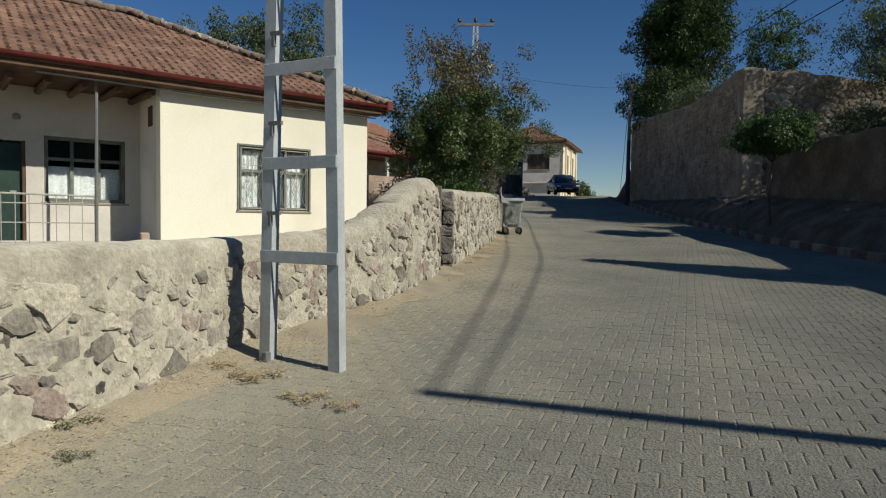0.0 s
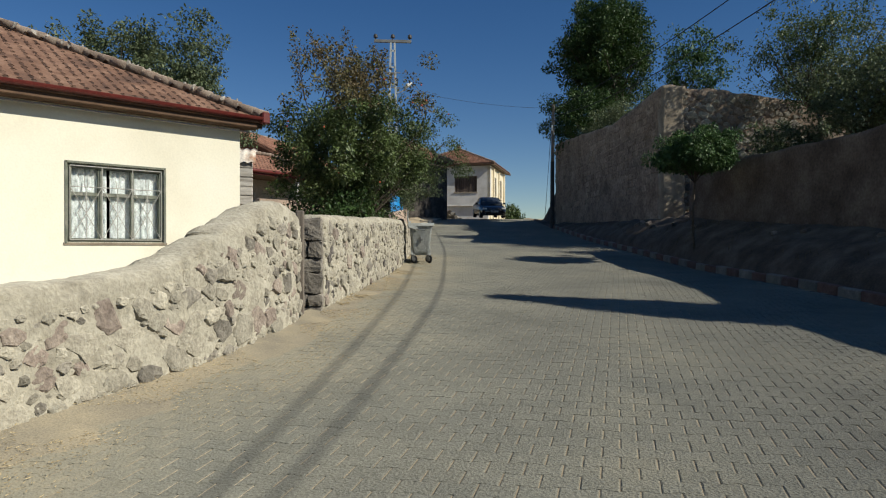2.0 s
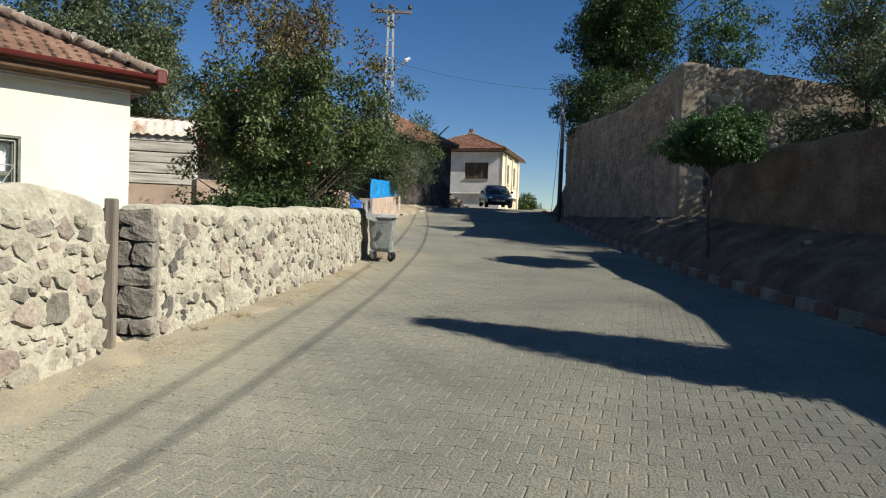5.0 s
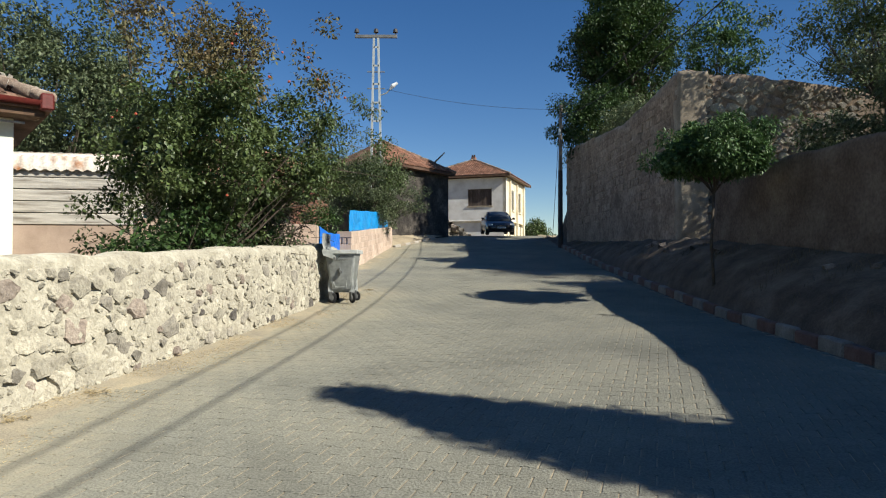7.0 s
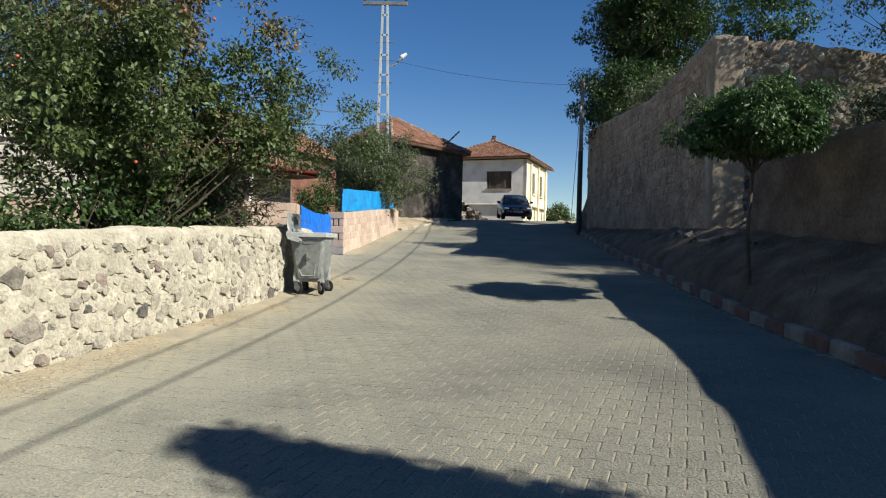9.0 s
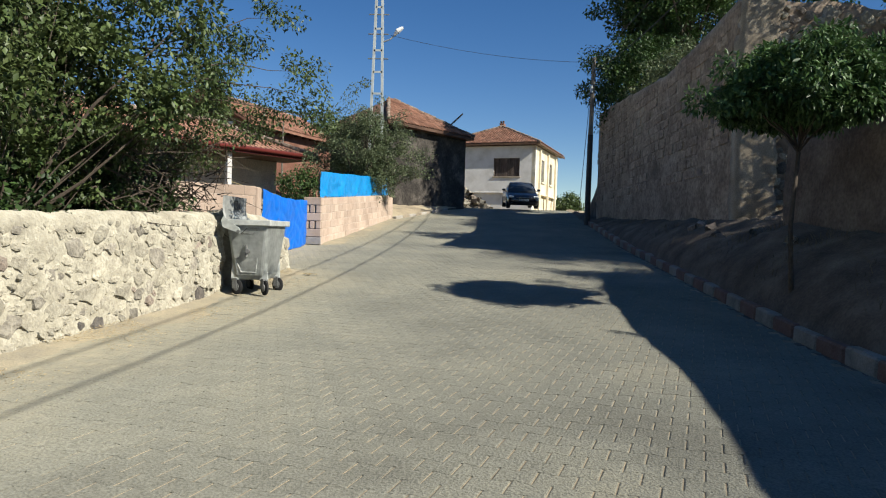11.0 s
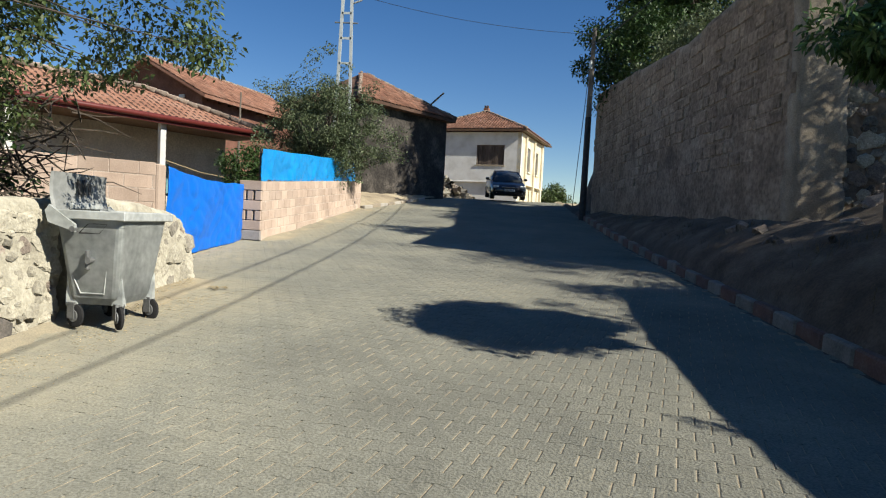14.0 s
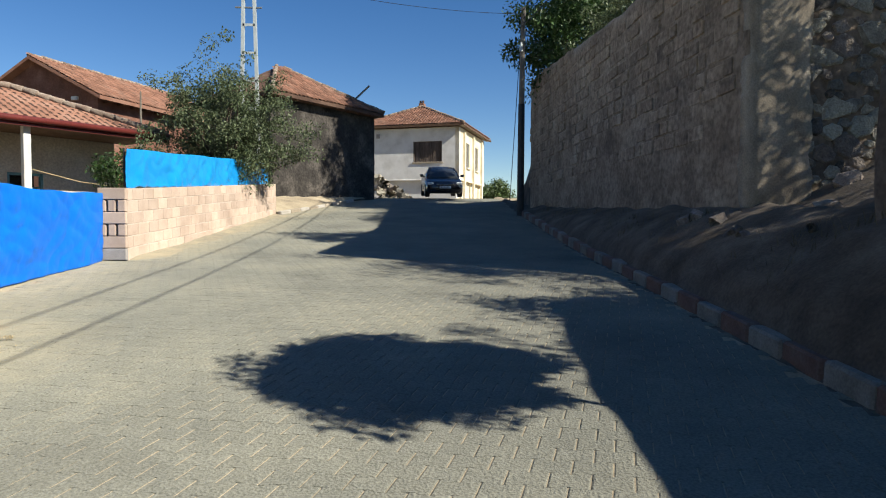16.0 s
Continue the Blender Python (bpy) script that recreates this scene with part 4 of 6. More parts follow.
def cream_house():
    h = thing("house", pose(-2.21, 15.0, 0, 0, 0, math.degrees(math.atan2(.64, .77))), "single-storey cream-painted house with brown clay tile roof and porch", "house")
    wall_with_holes("wall", -4.58, 0, .5, 4.0, 0, .3, [(-3.06, -1.49, 1.72, 3.05)], M_CREAM, h, "cream-painted plaster")
    block("wall", (-4.58, .301, .5), (-4.3, 1.6, 4.0), M_LIME, h, bevel=0)
    wall_with_holes("wall", -10.5, -4.58, .5, 4.0, 1.6, .3, [(-6.3, -4.86, 1.82, 3.1), (-7.55, -6.6, 1.06, 2.97)], M_LIME, h, "greyish limewashed porch wall")
    block("wall", (-.3, .301, .5), (0, 7, 4.0), M_CREAM, h, bevel=0)
    block("wall", (-10.5, 6.7, .5), (-.3, 7, 4.0), M_CREAM, h, bevel=0)
    block("wall", (-10.8, 1.9, .5), (-10.5, 7, 4.0), M_CREAM, h, bevel=0)
    block("porch_floor", (-10.5, -.15, .4), (-4.59, 1.6, 1.05), M_CEMENT, h, bevel=.01)
    w = window(h, -3.06, -1.49, 1.72, 3.05, .04, M_GREENWOOD, 3, .62, True, M_QUOIN)
    grille(w, -3.02, -1.53, 1.76, 3.01, .0)
    tr = bmesh.new()
    for lo, hi in (((-3.095, 1.7), (-3.06, 3.085)), ((-1.49, 1.7), (-1.455, 3.085)), ((-3.095, 3.05), (-1.455, 3.085))):
        box(tr, (lo[0], -.025, lo[1]), (hi[0], .03, hi[1]))
    part("surround", tr, M_GREENWOOD, w)
    window(h, -6.3, -4.86, 1.82, 3.1, 1.64, M_GREENWOOD, 3, .66, .55, M_QUOIN)
    # front door
    d = new("door")
    d.parent = h
    block("door_leaf", (-7.5, 1.72, 1.06), (-6.65, 1.77, 2.93), mat("dark_green_door", [(0.012, 0.03, 0.022), (0.02, 0.05, 0.035)], 3, 40, 0.6, .1), d)
    block("door_frame", (-6.66, 1.62, 1.06), (-6.6, 1.8, 2.97), M_BROWNWOOD, d)
    part("door_handle", tube(bmesh.new(), [(-6.75, 1.71, 2.0), (-6.75, 1.68, 2.0), (-6.85, 1.68, 2.0)], .012, 6), M_GALV, d)
    # eaves, gutter and rafters
    t = 0.503
    block("fascia", (-11.2, -.34, 4.0), (.32, -.28, 4.16), M_BROWNWOOD, h, "dark brown fascia board")
    block("soffit", (-11.2, -.31, 4.003), (.3, .05, 4.02), M_BROWNWOOD, h)
    g = bmesh.new()
    prof = [(math.cos(a) * .075, math.sin(a) * .075) for a in np.linspace(math.pi, 2 * math.pi, 7)]
    rings = [[g.verts.new((x, -.42 + p, 4.2 + q)) for p, q in prof] for x in (-11.2, .36)]
    inner = [[g.verts.new((x, -.42 + p * .86, 4.2 + q * .86)) for p, q in prof] for x in (-11.2, .36)]
    for A, B in ((rings[0], rings[1]), (inner[1], inner[0])):
        for i in range(6):
            g.faces.new((A[i], A[i + 1], B[i + 1], B[i]))
    for i in range(6):
        g.faces.new((rings[1][i], rings[1][i + 1], inner[1][i + 1], inner[1][i]))
    part("gutter", g, M_REDPAINT, h, "dark red painted half-round gutter", True)
    bx = bmesh.new()
    box(bx, (.24, -.5, 4.08), (.4, -.34, 4.3), .02)
    part("gutter_box", bx, M_REDPAINT, h)
    part("conduit", tube(bmesh.new(), [(-6.6, -.24, 3.95), (-4, -.2, 3.93), (.1, -.2, 3.92)], .016, 6), M_GREYBLOCK, h, "pale conduit under the eave")
    for k in range(14):
        x = -10.8 + .55 * k
        if x < -4.7:
            part("rafter", tube(bmesh.new(), [(x, -.1, 3.87), (x, 1.6, 3.93)], .065, 8), M_BROWNWOOD, h)
    block("ceiling_board", (-10.5, .0, 4.0), (-4.5, 1.7, 4.05), M_BROWNWOOD, h, bevel=0)
    part("post", tube(bmesh.new(), [(-5.68, -.02, 1.04), (-5.66, 0, 3.98)], .03, 8), M_GALVDARK, h)
    # railing with twisted bars
    r = new("railing")
    r.parent = h
    part("top_rail", tube(bmesh.new(), [(-9.5, 0, 1.93), (-5.7, 0, 1.9)], .018, 6), M_IRONWHITE, r)
    for z in (1.75, 1.42):
        part("rail", tube(bmesh.new(), [(-9.5, 0, z), (-5.7, 0, z)], .011, 6), M_IRONWHITE, r)
    for k in range(20):
        x = -9.5 + .2 * k
        part("bar", tube(bmesh.new(), [(x, 0, 1.06), (x, 0, 1.91)], .008, 5), M_IRONWHITE, r)
    # attic vent, meter lamp
    block("vent", (-4.6, .55, 3.35), (-4.57, .85, 3.75), M_BROWNWOOD, h)
    part("wall_lamp", tube(bmesh.new(), [(-6.75, 1.6, 3.4), (-6.75, 1.52, 3.4), (-6.75, 1.47, 3.4)], [.05, .07, .04], 10), M_GREYBLOCK, h)
    block("brick_prop", (-4.95, -.1, 1.05), (-4.8, .05, 1.25), M_BLOCK, h, bevel=.02)
    # hipped roof
    e, ze = -.40, 4.2
    rise = math.hypot(1, t)
    ridge_y = 4.2
    depth = ridge_y - e
    zr = ze + depth * t
    rv = [(.4, e, ze - .03), (-11.4, e, ze - .03), (-11.4, ridge_y, zr - .03), (.4 - depth, ridge_y, zr - .03), (.4, 2 * ridge_y - e, ze - .03), (-11.4, 2 * ridge_y - e, ze - .03),
          (.4, e, ze - .1), (-11.4, e, ze - .1), (.4, 2 * ridge_y - e, ze - .1), (-11.4, 2 * ridge_y - e, ze - .1)]
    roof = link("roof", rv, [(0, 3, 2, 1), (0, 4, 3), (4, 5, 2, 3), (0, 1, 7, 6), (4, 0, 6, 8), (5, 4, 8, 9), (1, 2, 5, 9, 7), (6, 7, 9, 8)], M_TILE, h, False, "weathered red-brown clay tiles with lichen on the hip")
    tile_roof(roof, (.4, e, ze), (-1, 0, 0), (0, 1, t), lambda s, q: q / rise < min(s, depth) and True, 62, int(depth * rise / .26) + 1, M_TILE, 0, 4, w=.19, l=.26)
    roof_tiles_front(roof, e, ze, t, depth, rise)
    ridge_caps(roof, (.4, e, ze + .03), (.4 - depth, ridge_y, zr + .04), M_RIDGE, .095, .3, 3)
    rl = np.random.default_rng(81)
    lumps = bmesh.new()
    for _ in range(34):
        q = Vector((.4, e, ze + .05)).lerp(Vector((.4 - depth, ridge_y, zr + .06)), rl.uniform(.03, 1))
        m = Matrix.Translation(q + Vector((rl.uniform(-.12, .12), rl.uniform(-.12, .12), rl.uniform(0, .05)))) @ Euler(rl.uniform(-3, 3, 3)).to_matrix().to_4x4() @ Matrix.Diagonal((rl.uniform(.05, .11), rl.uniform(.03, .07), rl.uniform(.015, .035), 1))
        for v in bmesh.ops.create_icosphere(lumps, subdivisions=1, radius=1, matrix=m)["verts"]:
            v.co += Vector(rl.normal(0, .012, 3))
    tagged(part("ridge_mortar", lumps, M_CEMENT, roof, "crumbling pale mortar lumps"), kind="stuff")
    ridge_caps(roof, (.4 - depth, ridge_y, zr + .04), (-11.4, ridge_y, zr + .04), M_RIDGE, .095, .3, 4)
    return h


def roof_tiles_front(roof, e, ze, t, depth, rise):
    """The hip's short side."""
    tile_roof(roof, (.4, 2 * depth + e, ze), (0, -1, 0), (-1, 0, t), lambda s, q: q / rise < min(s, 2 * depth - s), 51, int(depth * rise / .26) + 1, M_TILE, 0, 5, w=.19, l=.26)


cream_house()


M_WEATHERED = mat("weathered_white_boards", [(0.24, 0.21, 0.17), (0.50, 0.47, 0.41), (0.66, 0.63, 0.56)], 2.2, 30, .9, .4, dark=.12, stretch=(.5, .5, 7))


def shed():
    """The low outbuilding behind the cream house."""
    h = thing("shed", pose(-6.6, 20.7, 0, 0, 0, 10), "whitewashed shed wall under a rusty white sheet-metal cap", "shed")
    block("wall", (0, 0, .9), (3.3, .25, 2.9), M_BLOCK, h, bevel=.01)
    for k in range(5):
        block("board", (0, -.03 - .012 * (k % 2), 2.9 + k * .27), (3.3, .2, 3.15 + k * .27), M_WEATHERED, h, bevel=.012)
    v = []
    n = 90
    for i in range(n + 1):
        x = -.1 + 3.5 * i / n
        w = .025 * math.sin(i * 1.1)
        v += [(x, -.12, 4.2 + w - .07), (x, -.1, 4.45 + w), (x, 1.4, 4.75 + w), (x, 1.4, 4.7 + w)]
    link("cap_sheet", v, [(4 * i + j, 4 * i + 4 + j, 4 * i + 5 + j, 4 * i + 1 + j) for i in range(n) for j in range(3)], M_RUSTSHEET, h, True, "rusty white corrugated sheet")
    block("wall", (0, .3, .9), (.25, 3.4, 4.2), M_WHITE, h, bevel=.01)


shed()


M_OLDPLASTER = mat("dingy_plaster", [(0.44, 0.39, 0.32), (0.56, 0.51, 0.43), (0.63, 0.58, 0.50)], 1.3, 20, .95, .3)


def porch_house():
    """The low house behind the blue gate, with its long red eave."""
    ax, ay = -1.26, 34.8
    ang = math.degrees(math.atan2(3.4, 2.6))
    h = thing("house", pose(ax, ay, 0, 0, 0, ang), "low plastered house with deep porch and clay tile roof", "house")
    z = 4.95
    t = .42
    rise = math.hypot(1, t)
    depth = 2.9
    roof = link("roof", [(0, 0, z - .03), (-11, 0, z - .03), (-11, depth, z + depth * t - .03), (-depth * 1.0, depth, z + depth * t - .03), (0, 2 * depth, z - .03), (-11, 2 * depth, z - .03)], [(0, 3, 2, 1), (0, 4, 3), (4, 5, 2, 3), (0, 1, 5, 4), (1, 2, 5)], M_TILE_FAR, h, False, "orange-brown clay tiles with pale ridge tiles")
    tile_roof(roof, (0, 0, z), (-1, 0, 0), (0, 1, t), lambda s, q: q / rise < min(s, depth), 51, 11, M_TILE, 0, 9)
    ridge_caps(roof, (0, 0, z + .03), (-depth, depth, z + depth * t + .04), M_RIDGE, .095, .33, 5)
    ridge_caps(roof, (-depth, depth, z + depth * t + .04), (-11, depth, z + depth * t + .04), M_RIDGE, .095, .33, 6)
    part("gutter", tube(bmesh.new(), [(-11, -.06, z - .04), (.02, -.06, z - .04)], .08, 8), M_REDPAINT, h, "dark red gutter", True)
    block("fascia", (-11, 0, z - .2), (0, .05, z - .02), M_REDPAINT, h)
    block("soffit", (-11, .05, z - .16), (-.1, 2.0, z - .12), M_BROWNWOOD, h, bevel=0)
    wall_with_holes("wall", -10.8, -.5, 1.5, z - .165, 1.95, .3, [(-3.4, -2.5, 2.75, 3.75), (-6.2, -5.3, 2.75, 3.75), (-8, -7.2, 1.9, 3.8)], M_OLDPLASTER, h)
    block("wall", (-.8, 2.26, 1.5), (-.5, 2 * depth - .3, z - .1), M_WHITE, h, bevel=0)
    window(h, -3.4, -2.5, 2.75, 3.75, 2.0, M_TURQ, 2, .6, False)
    window(h, -6.2, -5.3, 2.75, 3.75, 2.0, M_TURQ, 2, .6, False)
    block("door", (-7.98, 2.05, 1.9), (-7.22, 2.1, 3.8), M_TURQ, h)
    for x in (-3.72, -7.6):
        block("post", (x, .22, 1.5), (x + .17, .39, z - .162), M_WHITE, h, bevel=.01)
    part("clothes_line", tube(bmesh.new(), [(-3.6, .3, 3.75), (-2.2, .6, 3.5), (-.4, 1.2, 3.4)], .012, 5), M_STRAW, h)


M_TURQ = mat("worn_turquoise_paint", [(0.10, 0.22, 0.24), (0.16, 0.30, 0.32)], 4, 40, .7, .1)
porch_house()


def gable_house():
    """The brown gable that rises behind the porch house."""
    h = thing("house", pose(-9.97, 44, 0, 0, 0, -20.5), "old brown mud-brick house with bare gable and clay tile roof", "house")
    brown = mat("red_brown_mud_brick", [(0.13, 0.06, 0.04), (0.20, 0.095, 0.065), (0.27, 0.15, 0.11)], 1.2, 20, .95, .6)
    zp, drop, w, deep_ = 9.4, 1.6, 3.2, 9.0
    v = []
    for y in (0.1, deep_):
        v += [(-w, y, 1.5), (w, y, 1.5), (w, y, zp - drop - .05), (0, y, zp - .1), (-w, y, zp - drop - .05)]
    link("wall", v, [(0, 1, 2, 3, 4), (9, 8, 7, 6, 5), (1, 6, 7, 2), (5, 0, 4, 9)], brown, h)
    e, ze = w + .5, zp - drop * (w + .5) / w
    rv = [(0, -.3, zp), (e, -.3, ze), (e, deep_ + .3, ze), (0, deep_ + .3, zp), (-e, -.3, ze), (-e, deep_ + .3, ze)]
    rv += [(a, b, c - .14) for a, b, c in rv]
    roof = link("roof", rv, [(0, 1, 2, 3), (0, 3, 5, 4), (6, 9, 8, 7), (6, 10, 11, 9), (0, 6, 7, 1), (4, 10, 6, 0), (1, 7, 8, 2), (5, 11, 10, 4)], M_TILE_FAR, h, False, "orange clay tile roof")
    up = Vector((-e, 0, zp - ze))
    tile_roof(roof, (e, -.3, ze + .02), (0, 1, 0), tuple(up), lambda s, q: q < up.length, 44, int(up.length / .33) + 1, M_TILE_FAR, 0, 12)
    ridge_caps(roof, (0, -.3, zp + .04), (0, deep_ + .3, zp + .04), M_RIDGE, .1, .33, 12)
    for k in range(12):
        block("rafter_end", (w, .4 + k * .72, zp - drop - .42), (e - .05, .5 + k * .72, zp - drop - .3), M_BROWNWOOD, h, bevel=0)
    block("vent", (1.9, -.0, 7.5), (2.2, .12, 7.65), M_WHITE, h)
    part("roof_pole", tube(bmesh.new(), [(5.64, -.24, 4.2), (5.62, -.22, 5.6), (5.66, -.24, 7.6)], [.05, .05, .03], 8), M_WOOD, h, "thin weathered roof pole")


gable_house()


def stone_house():
    """The dark house at the top of the street."""
    a, b = Vector((.63, 40.07, 0)), Vector((4.32, 44.8, 0))
    L = (b - a).length
    h = thing("house", Matrix.Translation(a) @ Matrix.Rotation(math.atan2((b - a).y, (b - a).x), 4, "Z"), "old dark stone house with sagging clay tile roof", "house")
    z0, ze = 2.2, 7.35
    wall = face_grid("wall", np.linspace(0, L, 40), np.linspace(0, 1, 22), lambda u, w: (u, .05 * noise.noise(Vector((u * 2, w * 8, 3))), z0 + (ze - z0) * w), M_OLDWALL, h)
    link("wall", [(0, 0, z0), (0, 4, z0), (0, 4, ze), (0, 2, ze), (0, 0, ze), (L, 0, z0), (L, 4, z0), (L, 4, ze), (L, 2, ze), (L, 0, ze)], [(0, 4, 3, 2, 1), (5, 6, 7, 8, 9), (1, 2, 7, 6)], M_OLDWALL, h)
    e0, e1, r0, r1, ry, rh = -.3, L + .14, 2.1, 2.5, 2.0, 1.57
    rv = [(e0, -.45, ze - .08), (e1, -.45, ze - .08), (r1, ry, ze + rh), (r0, ry, ze + rh), (e0, 4.4, ze - .08), (e1, 4.4, ze - .08)]
    rv += [(x, y, z - .12) for x, y, z in rv]
    roof = link("roof", rv, [(0, 1, 2, 3), (1, 5, 2), (5, 4, 3, 2), (4, 0, 3), (0, 6, 7, 1), (1, 7, 11, 5), (4, 10, 6, 0), (6, 10, 11, 7), (5, 11, 10, 4)], M_TILE, h, False, "sagging weathered clay tiles")
    up = Vector((0, ry + .45, rh + .08))
    tile_roof(roof, (e0, -.45, ze - .05), (1, 0, 0), tuple(up), lambda s, q: q < up.length and s > q / up.length * (r0 - e0) and e1 - e0 - s > q / up.length * (e1 - r1), 31, 10, M_TILE_FAR, 0, 15)
    ridge_caps(roof, (e1, -.45, ze), (r1, ry, ze + rh + .04), M_RIDGE, .095, .33, 9)
    ridge_caps(roof, (e0, -.45, ze), (r0, ry, ze + rh + .04), M_RIDGE, .095, .33, 9)
    part("roof_pole", tube(bmesh.new(), [(L - .9, .9, ze + .2), (L - .1, .2, ze + 1.25)], [.05, .04], 8), M_WOOD, h)
    for k in range(8):
        x = .3 + k * .72
        part("rafter", tube(bmesh.new(), [(x, -.42, ze - .2), (x, .2, ze - .05)], .05, 6), M_BROWNWOOD, h)


M_OLDWALL = mat("dark_old_stonework", [(0.03, 0.026, 0.022), (0.06, 0.052, 0.044), (0.15, 0.13, 0.108)], 1.6, 12, .95, 1.0, dark=.45)
stone_house()


def white_house():
    """The two-storey white house beyond the crest."""
    h = thing("house", pose(9.6, 60.6, 0, 0, 0, -19), "two-storey white house with clay tile hip roof and peeling plaster", "house")
    ye = M_CREAMFAR
    wall_with_holes("wall", -7.5, 0, 5.55, 9.2, 0, .3, [(-3.41, -1.27, 6.78, 8.25)], M_WHITE, h, "whitewashed upper wall")
    block("wall", (-7.5, .2, 3.0), (-.25, .5, 5.45), M_WHITE, h, bevel=0)
    block("ledge", (-7.5, -.06, 5.45), (.05, .4, 5.55), M_WHITE, h, bevel=.02)
    wall_with_holes("wall", 0, 8.5, 5.55, 9.2, 0, .3, [(2.2, 3.2, 6.5, 8.3), (5.2, 6.2, 6.5, 8.3)], ye, h, "cream side wall").matrix_local = Matrix.Rotation(radians(90), 4, "Z") @ Matrix.Translation((0, .001, 0))
    block("wall", (-.5, .51, 3.0), (-.25, 8.5, 5.45), ye, h, bevel=0)
    block("ledge", (-.3, .41, 5.45), (.05, 8.5, 5.55), ye, h, bevel=.02)
    block("wall", (-7.5, 8.2, 3), (-.4, 8.5, 9.2), M_WHITE, h, bevel=0)
    block("wall", (-7.5, .51, 3), (-7.2, 8.2, 9.2), M_WHITE, h, bevel=0)
    for y0 in (1.2, 4.2, 7.2):
        block("pilaster", (-.02, y0, 3.2), (.14, y0 + .35, 9.0), ye, h, bevel=.02)
    shutter = new("shutter")
    shutter.parent = h
    tagged(shutter, "closed dark brown board shutter")
    block("shutter_back", (-3.4, .14, 6.79), (-1.28, .17, 8.24), M_SHUTTER, shutter, bevel=0)
    for k in range(12):
        x = -3.40 + k * .177
        block("board", (x, .10 - .008 * (k % 3), 6.79), (x + .165, .139, 8.24), M_SHUTTER, shutter, bevel=.008)
    block("shutter_frame", (-3.41, .02, 6.78), (-3.33, .2, 8.25), M_SHUTTER, shutter)
    block("shutter_frame", (-1.35, .02, 6.78), (-1.27, .2, 8.25), M_SHUTTER, shutter)
    block("window_sill", (-3.5, -.07, 6.68), (-1.18, .1, 6.776), M_QUOIN, h, bevel=.01)
    for y0 in (2.2, 5.2):
        sw = new("window")
        sw.parent = h
        block("pane", (-.14, y0 + .03, 6.53), (-.12, y0 + .97, 8.27), M_GLASS, sw, bevel=0)
        block("mullion", (-.11, y0 + .47, 6.5), (-.06, y0 + .53, 8.3), M_WHITE, sw)
        block("open_shutter", (.01, y0 - .5, 6.5), (.05, y0 - .02, 8.3), M_SHUTTER, sw)
        block("window_sill", (-.1, y0 - .08, 6.4), (.12, y0 + 1.08, 6.495), ye, sw, bevel=.01)
    # roof
    e = .75
    x0, x1, y0, y1, z = -8.2, .45, -.5, 9.4, 9.38
    rv = [(x0, y0, z), (x1, y0, z), (x1, y1, z), (x0, y1, z), (-3.75, 3.3, 11.3), (-3.75, 5.2, 11.3)]
    roof = link("roof", rv, [(0, 1, 4), (1, 2, 5, 4), (2, 3, 5), (3, 0, 4, 5), (0, 3, 2, 1)], M_TILE_FAR, h, False, "red clay tile hip roof")
    up = Vector((0, 4.0, 2.0))
    tile_roof(roof, (x0, y0, z + .02), (1, 0, 0), tuple(up), lambda s, q: q / up.length * 4.45 < min(s, x1 - x0 - s), 42, 13, M_TILE_FAR, 0, 17)
    up2 = Vector((-4.5, 0, 2.0))
    tile_roof(roof, (x1, y0, z + .02), (0, 1, 0), tuple(up2), lambda s, q: q / up2.length * 4.1 < min(s, y1 - y0 - s), 46, 14, M_TILE_FAR, 0, 18)
    ridge_caps(roof, (x1, y0, z + .05), (-3.75, 3.3, 11.35), M_RIDGE, .10, .35, 2)
    ridge_caps(roof, (x0, y0, z + .05), (-3.75, 3.3, 11.35), M_RIDGE, .10, .35, 2)
    block("eave_board", (x0, y0, z - .16), (x1, y0 + .08, z - .01), M_BROWNWOOD, h)
    block("eave_board", (x1 - .08, y0 + .09, z - .16), (x1, y1, z - .01), M_BROWNWOOD, h)
    block("soffit", (x0, y0 + .09, z - .1), (x1 - .09, -.01, z - .04), M_QUOIN, h, bevel=0)
    block("soffit", (.01, .0, z - .1), (x1 - .09, y1, z - .04), M_QUOIN, h, bevel=0)
    block("chimney", (-4.1, 3.5, 10.9), (-3.7, 4.0, 11.65), M_TILE_FAR, h, bevel=.02)
    for k in range(2):
        block("chimney_pot", (-4.05 + .2 * k, 3.55, 11.65), (-3.93 + .2 * k, 3.75, 11.85), M_TILE, h)
    block("meter_box", (-6.2, -.12, 8.55), (-5.95, -.005, 8.85), M_GREYBLOCK, h)


M_SHUTTER = mat("weathered_brown_boards", [(0.05, 0.036, 0.028), (0.10, 0.074, 0.058), (0.15, 0.118, 0.095)], 2, 30, .85, .4, rnd=.3, stretch=(6, 6, .7))
M_CREAMFAR = mat("peeling_cream_paint", [(0.60, 0.50, 0.34), (0.72, 0.64, 0.46), (0.78, 0.73, 0.60)], 1.0, 20, .9, .2, dark=.06)
white_house()

# ---- plants ----


